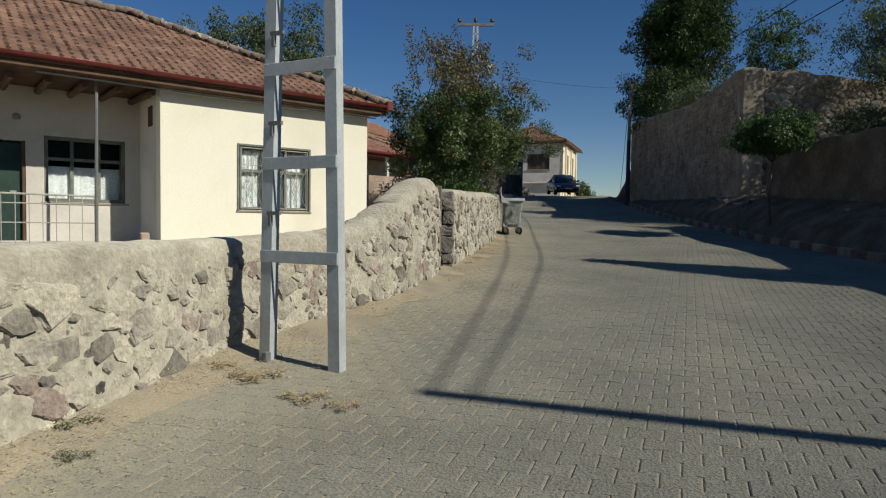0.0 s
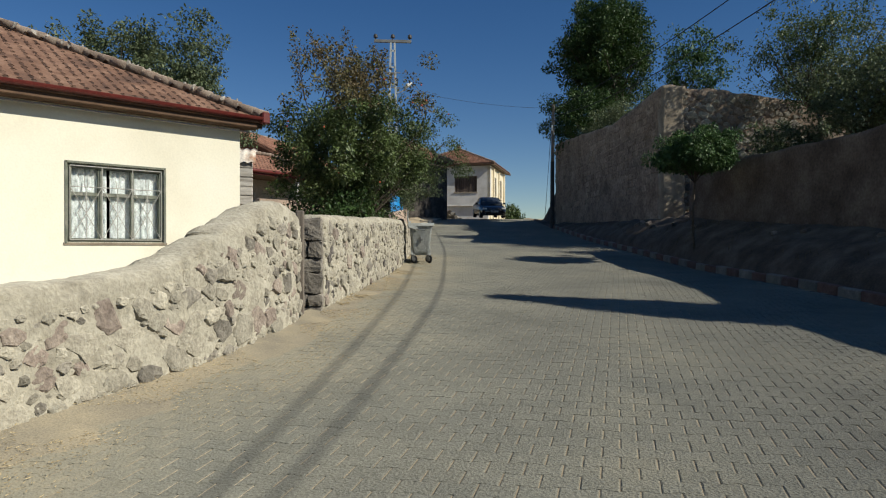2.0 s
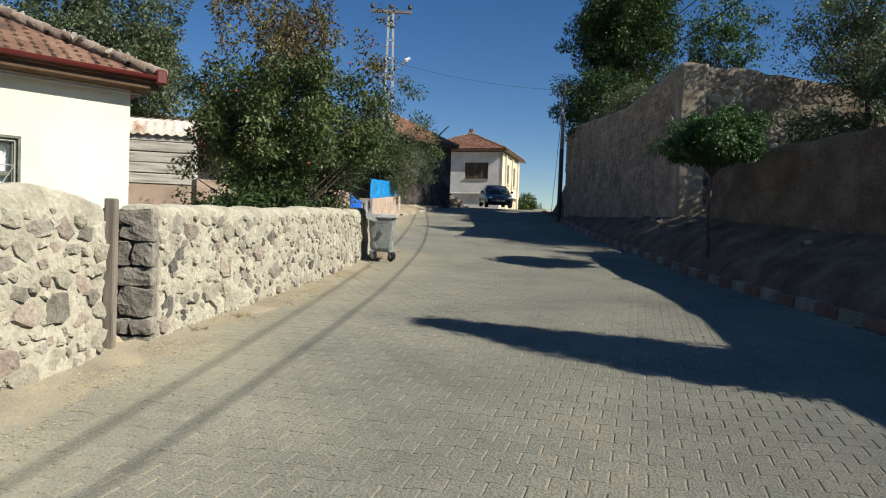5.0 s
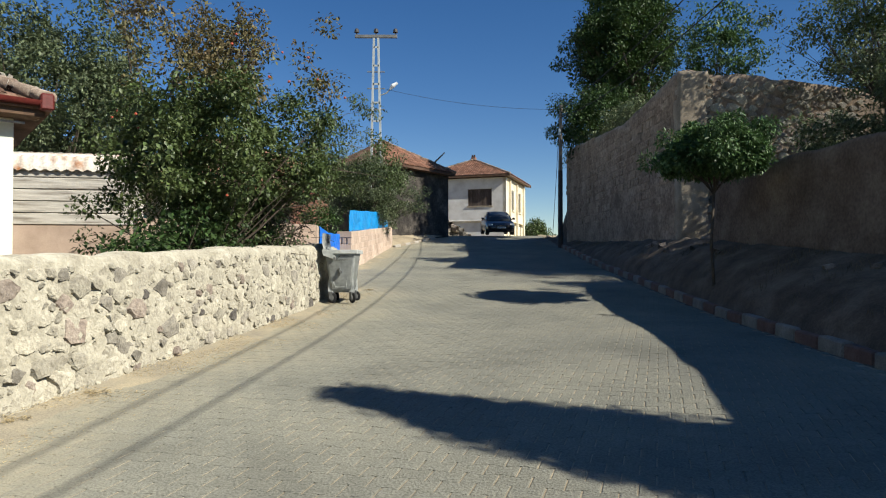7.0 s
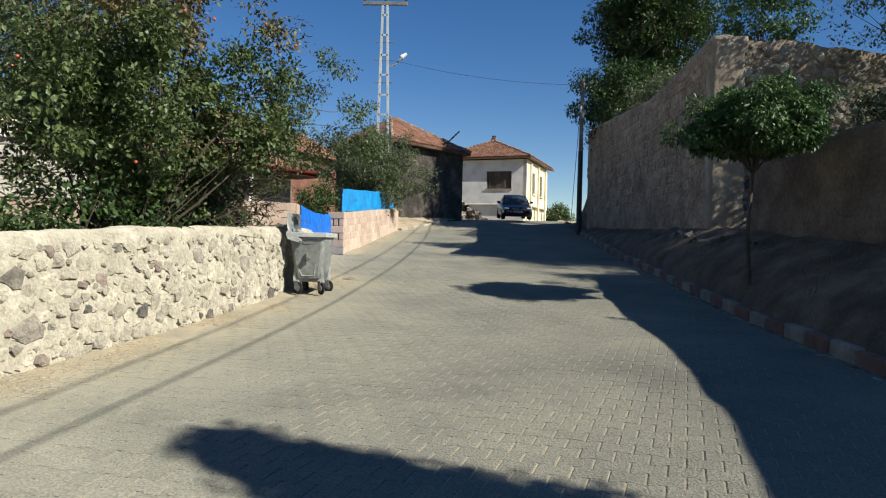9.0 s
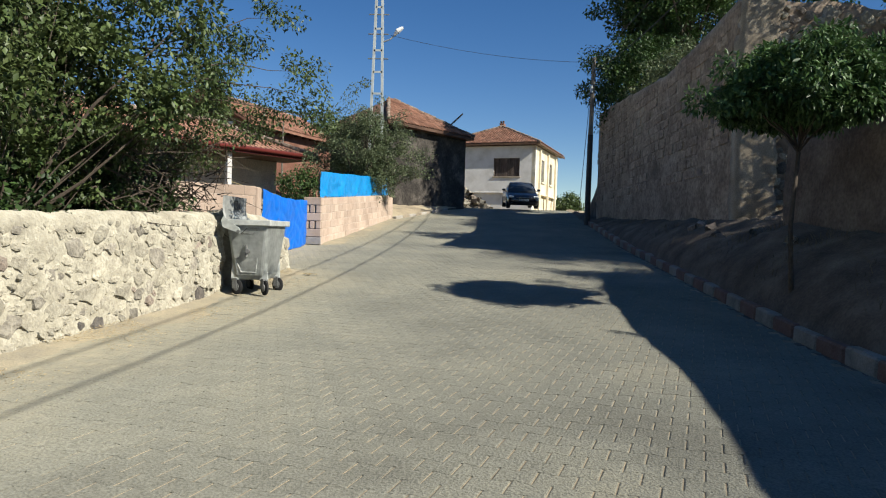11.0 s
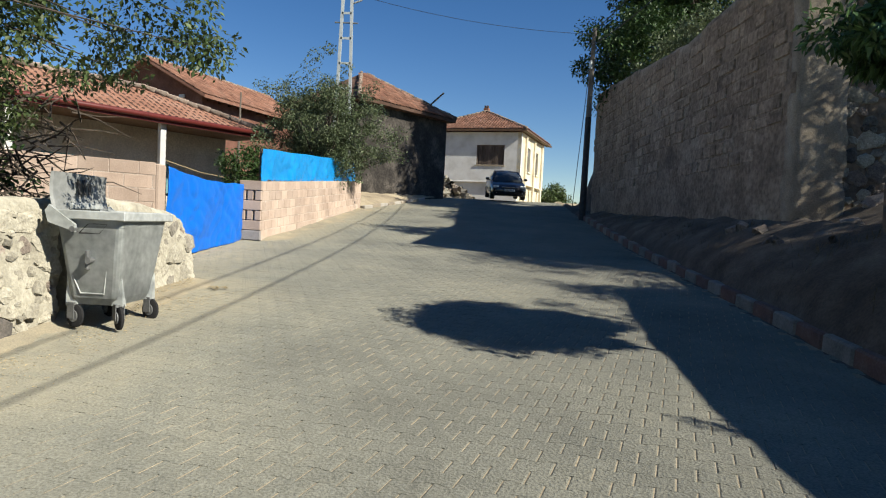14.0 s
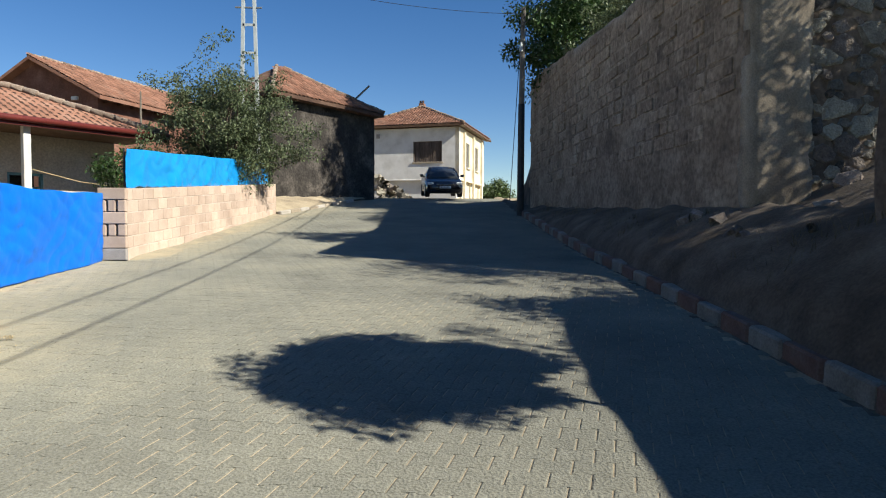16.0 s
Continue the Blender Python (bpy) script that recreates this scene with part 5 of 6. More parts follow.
def leaves(name, centres, spreads, per, size, material, parent, seed, droop=0.3, label="", slim=0.5):
    """Many small folded leaves in clumps round the centres."""
    r = np.random.default_rng(seed)
    C = np.repeat(np.asarray(centres, float), per, 0)
    S = np.repeat(np.asarray(spreads, float), per)[:, None]
    n = len(C)
    off = r.normal(0, 1, (n, 3))
    off /= np.linalg.norm(off, axis=1)[:, None]
    off *= r.uniform(0.15, 1, (n, 1)) ** 0.5
    P = C + off * S * (1, 1, 0.8)
    d = off * 0.6 + r.normal(0, 0.6, (n, 3))
    d[:, 2] -= droop
    d /= np.linalg.norm(d, axis=1)[:, None]
    up = r.normal(0, 0.5, (n, 3)) + (0, 0, 1.0)
    w = np.cross(d, up)
    w /= np.linalg.norm(w, axis=1)[:, None] + 1e-9
    nn = np.cross(w, d)
    L = size * r.uniform(0.6, 1.25, (n, 1))
    q = np.stack([P, P + d * L * 0.45 + w * L * slim * 0.5 + nn * L * 0.08, P + d * L, P + d * L * 0.45 - w * L * slim * 0.5 + nn * L * 0.08], 1).reshape(-1, 3)
    i = np.arange(n)[:, None] * 4
    f = np.concatenate([i + [0, 1, 2], i + [0, 2, 3]], 0)
    me = bpy.data.meshes.new(name)
    me.vertices.add(len(q))
    me.vertices.foreach_set("co", q.ravel())
    me.loops.add(f.size)
    me.loops.foreach_set("vertex_index", f.ravel().astype(np.int32))
    me.polygons.add(len(f))
    me.polygons.foreach_set("loop_start", np.arange(0, f.size, 3, dtype=np.int32))
    me.materials.append(material)
    me.update(calc_edges=True)
    me.validate()
    ob = new(name, me)
    ob.parent = parent
    return tagged(ob, label)


def crown_points(r, n, centre, radii, bumps=0.25, shell=0.45, seed=0, flat=0.0, cone=0.0):
    """Clump centres in an uneven ellipsoid, denser towards its outside."""
    d = r.normal(0, 1, (n, 3))
    d /= np.linalg.norm(d, axis=1)[:, None]
    k = np.array([1 + bumps * 1.6 * noise.noise(Vector(v * 2.1) + Vector((seed, 0, 0))) for v in d])[:, None]
    rad = (shell + (1 - shell) * r.uniform(0, 1, (n, 1)) ** 0.6) * k
    p = d * rad
    if flat:
        p[:, 2] = np.maximum(p[:, 2], -flat)
    if cone:
        p[:, :2] *= 1.25 - cone * (p[:, 2:3] + 1) / 2
    return np.asarray(centre) + p * np.asarray(radii)


def tree(name, base, centre, radii, clumps, per, leaf, material, label, category, seed, trunk=0.12, spread=0.3, bumps=0.3, limbs=9, extra=None, shell=0.4, droop=0.3, slim=0.5, flat=0.0, fork=0.45, behind=None, cone=0.0):
    r = np.random.default_rng(seed)
    t = thing(name, Matrix.Translation(base), label, category)
    inv = -Vector(base)
    pts = crown_points(r, clumps, Vector(centre) + inv, radii, bumps, shell, seed, flat, cone)
    if behind:
        pts = np.array([q for q in pts if behind(q[0] + base[0], q[1] + base[1], q[2] + base[2])])
    c = Vector(centre) + inv
    split = Vector((c.x * fork, c.y * fork, max(0.25, (c.z - radii[2]) * 0.9)))
    b = tube(bmesh.new(), [(0, 0, -.25), split * .5 + Vector((r.uniform(-.05, .05), r.uniform(-.05, .05), 0)), split], [trunk, trunk * .8, trunk * .7], 9)
    part("trunk", b, M_BARK, t, smooth=True)
    lb = bmesh.new()
    order = r.permutation(len(pts))
    for k in order[:limbs]:
        e = Vector(pts[k])
        mid = split.lerp(e, .5) + Vector(r.normal(0, .12, 3)) * radii[0] * .5
        part("limb", tube(bmesh.new(), [split, split.lerp(mid, .5) + Vector((0, 0, .05)), mid, e], [trunk * .5, trunk * .4, trunk * .27, trunk * .08], 6, False), M_BARK, t, smooth=True)
    for k in order[limbs:limbs * 6]:
        e = Vector(pts[k])
        mid = split.lerp(e, .5) + Vector(r.normal(0, .12, 3)) * radii[0] * .5
        th = trunk * .22
        tube(lb, [split, split.lerp(mid, .5) + Vector((0, 0, .05)), mid, e], [th, th * .8, th * .55, th * .15], 5, False)
    tagged(part("brushwood", lb, M_BARK, t, smooth=True), kind="stuff")
    sp = r.uniform(.6, 1.3, len(pts)) * spread
    if extra:
        frac, mat2, lab2 = extra
        hi = pts[:, 2] > np.quantile(pts[:, 2], 1 - frac)
        leaves("crown", pts[~hi], sp[~hi], per, leaf, material, t, seed, droop, slim=slim)
        leaves("crown_top", pts[hi], sp[hi] * 1.1, int(per * .7), leaf, mat2, t, seed + 1, droop, lab2, slim)
    else:
        leaves("crown", pts, sp, per, leaf, material, t, seed, droop, slim=slim)
    return t


# fruit tree over the garden wall
def over_wall(x, y, z):
    """True for what stays behind the garden wall or well above its top."""
    return x < float(road_left(y)) - .35 or (z > 3.15 and x < float(road_left(y)) + (.1 if y < 17 else 1.0))


ft = tree("fruit_tree", (-.35, 16.4, 1.0), (.2, 16.6, 3.9), (1.95, 1.75, 2.0), 470, 150, .079, M_LEAF, "dense fruit tree with dark leaves and browning top behind the wall", "tree", 21, .06, .28, .55, 12, (.2, M_LEAFDRY, "sparser browning leaves at the top"), slim=.55, behind=over_wall)
r = np.random.default_rng(5)
over = np.array([[1.0, 17.6, 3.6], [1.7, 18.0, 3.75], [2.1, 18.2, 3.9], [2.5, 18.2, 3.75], [2.7, 18.0, 3.35], [2.3, 18.3, 3.4], [1.6, 18.5, 3.5], [1.3, 18.3, 4.3], [1.8, 18.0, 4.4], [2.2, 17.8, 4.5], [.6, 19.2, 3.1], [.9, 19.0, 3.3], [2.9, 18.2, 3.7], [.8, 18.2, 5.0], [1.2, 17.4, 5.0], [3.3, 17.9, 3.75], [3.1, 17.8, 4.05], [2.6, 17.6, 4.3], [2.9, 17.6, 4.6], [3.4, 17.8, 3.5], [.9, 18.6, 3.9], [1.3, 18.8, 3.7], [.5, 19.4, 3.6], [.2, 19.8, 3.3], [1.0, 19.4, 4.3], [.3, 19.2, 4.2], [1.6, 18.4, 4.1]])
pivot = np.array([5.0, 10.7, 2.3])
over[:, 0] -= np.where(over[:, 0] > 2.0, .42, np.where(over[:, 0] > 1.5, .2, 0))
over = np.where(over[:, :1] > 1.6, pivot + (over - pivot) * 1.15, over)
leaves("overhanging_leaves", np.concatenate([over + r.normal(0, .14, over.shape) for _ in range(5)]) - (-.35, 16.4, 1.0), np.full(len(over) * 5, .2), 90, .06, M_LEAF, ft, 22, .5)
lb = bmesh.new()
for p in over:
    e = Vector(p) - Vector((-.35, 16.4, 1.0))
    a = Vector((.55, .5, 2.9)).lerp(e, .45) + Vector(r.normal(0, .12, 3))
    tube(lb, [a, a.lerp(e, .4) + Vector(r.normal(0, .06, 3)), a.lerp(e, .75) + Vector(r.normal(0, .05, 3)), e], [.010, .008, .005, .002], 5, False)
for k in range(620):
    a = Vector((r.uniform(-.6, 1.15), r.uniform(.8, 4.2), r.uniform(1.2, 2.4)))
    e = a + Vector((r.uniform(-.3, .5), r.uniform(-.5, .7), r.uniform(-.35, .35)))
    tube(lb, [a, a.lerp(e, .5) + Vector((0, 0, r.uniform(-.05, .1))), e], [.012, .008, .003], 4, False)
tagged(part("bare_twig_tangle", lb, M_BARK, ft, "bare brown twigs"), kind="stuff")
fr = bmesh.new()
for k in range(22):
    p = Vector(crown_points(r, 1, (.55, .2, 3.2), (1.9, 1.7, 1.9), .2, .85)[0])
    bmesh.ops.create_icosphere(fr, subdivisions=1, radius=.022, matrix=Matrix.Translation(p))
tagged(part("fruit", fr, M_FRUIT, ft, "small red fruit"), kind="stuff")
sh = np.random.default_rng(55)
shoots, stems = [], bmesh.new()
for _ in range(16):
    a = np.array([sh.uniform(-.9, 1.0), sh.uniform(-.7, 1.1), sh.uniform(4.1, 4.6)])
    d = np.array([sh.normal(0, .22), sh.normal(0, .22), 1.0]) * sh.uniform(.5, 1.15)
    shoots += [a + d * u for u in np.linspace(0, 1, 9)]
    tube(stems, [tuple(a - d * .6), tuple(a), tuple(a + d)], [.012, .008, .003], 5, False)
tagged(part("shoot_stems", stems, M_BARK, ft), kind="stuff")
leaves("shoot_foliage", shoots, np.full(len(shoots), .1), 16, .075, M_LEAFDRY, ft, 56, .1, "sparse browning upright shoots")
# undergrowth behind the garden wall
tree("shrub", (-.6, 15.1, 1.0), (.0, 15.5, 2.0), (.7, 2.0, .8), 110, 70, .1, M_LEAFDARK, "dark undergrowth shrub behind the garden wall", "shrub", 23, .04, .3, .3, 6, behind=over_wall)
tree("shrub", (-.9, 19.6, 1.2), (-.8, 19.7, 2.5), (1.2, 1.3, 1.2), 150, 60, .1, M_LEAFDARK, "dark shrub beside the bare twigs behind the wall", "shrub", 24, .04, .3, .35, 6)
tree("shrub", (-1.2, 31.9, 2.0), (-1.1, 32.0, 3.5), (.65, 1.2, .75), 70, 60, .11, M_LEAFDARK, "dark climbing shrub in front of the low house's porch", "shrub", 25, .04, .3, .35, 6)
tree("shrub", (-.1, 17.5, 1.1), (.0, 17.7, 2.75), (.75, 1.4, .8), 90, 70, .08, M_LEAFDARK, "leafy undergrowth below the fruit tree behind the wall", "shrub", 26, .035, .28, .35, 6, behind=over_wall)
# tree behind the cream house
tree("tree", (-8.4, 25.0, 1.5), (-7.7, 25.0, 6.3), (3.1, 2.6, 3.2), 620, 100, .13, M_LEAFGREY, "broad grey-green tree behind the cream house", "tree", 31, .2, .42, .4, 10)
# tree over the tarpaulin fence
tf = tree("tree", (.5, 34.2, 2.4), (.6, 34.2, 5.2), (2.0, 1.6, 1.65), 330, 110, .085, M_LEAFGREY, "dense small-leaved tree overhanging the blue plastic fence", "tree", 41, .12, .3, .45, 10)
leaves("hanging_leaves", [(.9, -.2, 1.75), (1.2, .4, 1.6), (1.0, 1.2, 1.7), (-.2, -.4, 5.0), (.1, 0, 5.3), (.7, .1, 4.7), (-1.0, .1, 4.3), (1.6, .2, 4.2)], [.4, .4, .35, .25, .22, .26, .3, .26], 70, .1, M_LEAFGREY, tf, 42)
# round street tree
tree("street_tree", (8.92, 18.6, 1.5), (8.92, 18.6, 4.15), (.92, .9, .6), 300, 230, .095, M_LEAFBRIGHT, "young round-headed street tree with dense fresh green leaves", "tree", 51, .035, .2, .38, 5, shell=.2, slim=.36, flat=.5, fork=.9, droop=.55)
# vegetation above the low and the high wall
tree("tree", (14.6, 39.5, 6.6), (13.5, 39.8, 13.4), (2.7, 2.6, 3.6), 620, 85, .18, M_LEAFDARK, "tall dark green tree behind the high wall", "tree", 61, .25, .5, .4, 12)
tree("tree", (12.3, 37.0, 6.6), (11.7, 37.8, 8.9), (2.2, 2.6, 1.9), 300, 70, .15, M_LEAFDARK, "dark tree leaning over the far end of the high wall", "tree", 62, .12, .42, .4, 8)
tree("shrub", (12.2, 32.5, 6.6), (11.8, 33.0, 7.7), (1.2, 3.4, .8), 150, 60, .12, M_LEAFGREY, "grey-green shrub on top of the high wall", "shrub", 63, .05, .35, .4, 6)
tree("shrub", (12.5, 26.2, 6.6), (12.4, 26.0, 8.3), (1.25, 1.0, 1.7), 150, 52, .12, M_LEAFBRIGHT, "sparse light green sapling above the high wall", "shrub", 64, .05, .3, .5, 6)
tree("tree", (15.2, 22.6, 4.4), (14.9, 22.1, 8.0), (2.1, 2.0, 1.75), 300, 58, .1, M_LEAF, "loose grey-green tree above the retaining wall", "tree", 65, .1, .36, .5, 14)
tree("tree", (14.0, 18.4, 4.0), (13.9, 18.3, 5.75), (1.5, 1.9, 1.6), 380, 75, .095, M_LEAFGREY, "bushy green tree above the retaining wall", "tree", 66, .09, .33, .5, 12)
tree("tree", (16.0, 18.6, 4.0), (16.2, 18.6, 6.0), (1.8, 2.0, 1.7), 260, 60, .1, M_LEAFGREY, "broad dusty green tree behind the retaining wall", "tree", 69, .1, .36, .5, 12)
tree("shrub", (10.5, 15.6, 3.9), (10.5, 15.6, 4.3), (.09, .09, .24), 9, 14, .07, M_LEAFGREY, "thin upright weed rooted on the top of the mud wall", "weed", 72, .008, .08, .4, 4)
tree("shrub", (12.9, 20.6, 4.0), (12.9, 20.8, 4.8), (.9, 1.4, .7), 100, 55, .1, M_LEAFGREY, "low shrub on the bank above the retaining wall", "shrub", 67, .04, .28, .4, 6)
# tree on the bank at the near end, whose shade falls on the street
tree("tree", (11.1, 7.3, 3.6), (10.85, 7.5, 5.95), (.82, .83, 2.0), 330, 90, .13, M_LEAF, "tree above the retaining wall at the street's near end", "tree", 68, .1, .26, .2, 9, shell=.1, cone=1.05)
# far tree beyond the crest
tree("tree", (16.4, 90, 2.8), (16.4, 90, 5.4), (2.3, 2.3, 1.7), 160, 60, .3, M_LEAF, "round green tree beyond the crest of the road", "tree", 71, .2, .6, .25, 6)

# ---- kerbs ----


def kerb_run(name, label, pts_of, y0, y1, step, mats, w=.16, h=.17):
    k = thing(name, Matrix.Identity(4), label, "kerb", kind="structure")
    y, n = y0, 0
    cache = {}
    while y < y1:
        i = n % len(mats)
        if i not in cache:
            bm = box(bmesh.new(), (0.006, 0, -.2), (step - .008, w, h), .022)
            me = bpy.data.meshes.new("kerbstone")
            bm.to_mesh(me)
            bm.free()
            me.materials.append(mats[i])
            cache[i] = me
        x0_, x1_ = float(pts_of(y)), float(pts_of(y + step))
        ob = new("kerbstone", cache[i])
        z0_, z1_ = float(road_z(y)), float(road_z(y + step))
        ang = math.atan2(step, x1_ - x0_)
        ob.matrix_world = Matrix.Translation((x0_, y, z0_ + RNG.uniform(-.012, .012))) @ Matrix.Rotation(ang, 4, "Z") @ Matrix.Rotation(-math.atan2(z1_ - z0_, step), 4, "Y") @ Matrix.Translation((0, -w, 0)) @ Matrix.Rotation(RNG.uniform(-.012, .012), 4, "Z")
        ob.parent = k
        y += step * math.sin(ang)
        n += 1


kerb_run("kerb", "kerb of alternating faded red and white concrete stones", kerb_x, -6, 36.4, .57, [M_KERBRED, M_KERBWHITE])
kerb_run("kerb_far", "pale worn kerb stones edging the dirt patch", lambda y: road_left(y) - .0, 36.8, 42.5, .7, [M_CEMENT, M_QUOIN], .14, .1)

# ---- wheeled bin ----


def wheel_bin():
    g = float(road_z(19.7))
    t = thing("wheeled_bin", pose(1.58, 19.72, g) @ Matrix.Diagonal((.9, .84, 1.11, 1)), "dented galvanised steel wheeled rubbish container with its lid thrown open", "bin")
    bm = bmesh.new()
    rings = []
    for z, a, b_ in ((.20, .22, .36), (.26, .25, .41), (.62, .30, .48), (.93, .345, .54)):
        ring = []
        for sx, sy in ((-1, -1), (1, -1), (1, 1), (-1, 1)):
            for k in range(4):
                q = math.atan2(sy, sx) + (k - 1.5) * radians(24)
                ring.append(bm.verts.new((sx * (a - .07) + .07 * math.cos(q), sy * (b_ - .07) + .07 * math.sin(q), z)))
        rings.append(ring)
    n = len(rings[0])
    for A, B in zip(rings, rings[1:]):
        for i in range(n):
            bm.faces.new((A[i], A[(i + 1) % n], B[(i + 1) % n], B[i]))
    bm.faces.new(rings[0][::-1])
    bmesh.ops.solidify(bm, geom=bm.faces, thickness=.006)
    part("body", bm, M_GALV, t, smooth=False)
    b = bmesh.new()
    for lo, hi in (((-.39, -.59), (.39, -.54)), ((-.39, .54), (.39, .59)), ((-.39, -.54), (-.34, .54)), ((.34, -.54), (.39, .54))):
        box(b, (*lo, .91), (*hi, .985), .008)
    part("rim", b, M_GALV, t)
    # lid, swung back over the wall
    bm = bmesh.new()
    n = 12
    prev = None
    for i in range(n + 1):
        a = math.pi * i / n
        ring = [bm.verts.new((-.02 - .035 * math.sin(a), -.52 + 1.04 * s, -.02 + .37 * i / n)) for s in (0, 1)] + [bm.verts.new((-.045 - .035 * math.sin(a), .54 - 1.08 * s, -.02 + .37 * i / n)) for s in (0, 1)]
        if prev:
            for j in range(4):
                bm.faces.new((prev[j], prev[(j + 1) % 4], ring[(j + 1) % 4], ring[j]))
        else:
            bm.faces.new(ring[::-1])
        prev = ring
    bm.faces.new(prev)
    lid = part("lid", bm, M_GALVMID, t, "open curved steel lid with dark painted marks")
    lid.matrix_local = pose(-.30, .02, .95, 0, -9, 0)
    for k, (y, h) in enumerate(((-.12, .12), (-.02, .13), (.08, .1))):
        block("mark", (-.022, y, .17), (-.012, y + .05, .17 + h), M_IRON, lid, bevel=0)
    b = box(bmesh.new(), (-.03, -.3, .04), (.012, .3, .09), .004)
    part("lid_brace", b, M_GALV, lid)
    # side hinge arms
    for s in (-1, 1):
        b = bmesh.new()
        y = s * .585
        pts = [(-.40, .97), (-.36, 1.02), (-.1, .87), (-.1, .81), (-.37, .88)]
        vs = [[b.verts.new((x, y + w, z)) for x, z in pts] for w in (-.02, .02)]
        b.faces.new(vs[0])
        b.faces.new(vs[1][::-1])
        for i in range(5):
            b.faces.new((vs[0][i], vs[0][(i + 1) % 5], vs[1][(i + 1) % 5], vs[1][i]))
        arm = part("hinge_arm", b, M_GALV, t)
        part("pivot", tube(bmesh.new(), [(-.12, y - .035, .83), (-.12, y + .035, .83)], .025, 10), M_GALVDARK, arm)
    part("lifting_pin", tube(bmesh.new(), [(.02, -.4, .58), (.02, -.545, .58), (.02, -.55, .58), (.02, -.57, .58)], [.022, .022, .03, .03], 10), M_GALVDARK, t)
    block("latch", (-.03, -.53, .5), (.0, -.47, .66), M_GALVDARK, t, bevel=.006)
    part("lifting_pin", tube(bmesh.new(), [(.02, .4, .58), (.02, .6, .58)], .03, 10), M_GALV, t)
    b = bmesh.new()
    tube(b, [(-.1, -.515, .80), (.0, -.525, .88), (.19, -.525, .88), (.1, -.51, .80), (-.1, -.515, .80)], .006, 4)
    part("stamp", b, M_IRON, t, "dark stencilled parallelogram mark")
    b = bmesh.new()
    for pts in ([(-.2, -.44, .45), (-.12, -.425, .3), (.12, -.425, .3), (.17, -.46, .6)],):
        tube(b, pts, .008, 5)
    part("pressed_rib", b, M_GALV, t)
    for sx in (-1, 1):
        for sy in (-1, 1):
            x, y = sx * .235, sy * .35
            w = new("caster")
            w.parent = t
            swing = Matrix.Translation((x, y, 0)) @ Matrix.Rotation(radians(62 + 14 * sx * sy), 4, "Z")
            wheel = tube(bmesh.new(), [(-.022, -.03, .1), (-.014, -.03, .1), (.014, -.03, .1), (.022, -.03, .1)], [.076, .1, .1, .076], 20)
            part("tyre", wheel, M_RUBBER, w).matrix_local = swing
            part("hub", tube(bmesh.new(), [(-.036, -.03, .1), (.036, -.03, .1)], .05, 12), M_GALVDARK, w).matrix_local = swing
            b = box(bmesh.new(), (-.047, -.05, .08), (-.038, .03, .2))
            box(b, (.038, -.05, .08), (.047, .03, .2))
            box(b, (-.047, -.05, .19), (.047, .05, .215))
            part("fork", b, M_GALVDARK, w).matrix_local = swing
            b = bmesh.new()
            vs = [b.verts.new(q) for q in ((x - .06, y + sy * .03, .2), (x + .06, y + sy * .03, .2), (x + sx * .05, y + sy * .03, .44), (x - .06, y - sy * .05, .2), (x + .06, y - sy * .05, .2))]
            for q in ((0, 1, 2), (3, 2, 4), (0, 2, 3), (1, 4, 2), (0, 3, 4, 1)):
                b.faces.new([vs[i] for i in q])
            part("bracket", b, M_GALV, w)
    return t


wheel_bin()

# ---- parked car at the crest ----


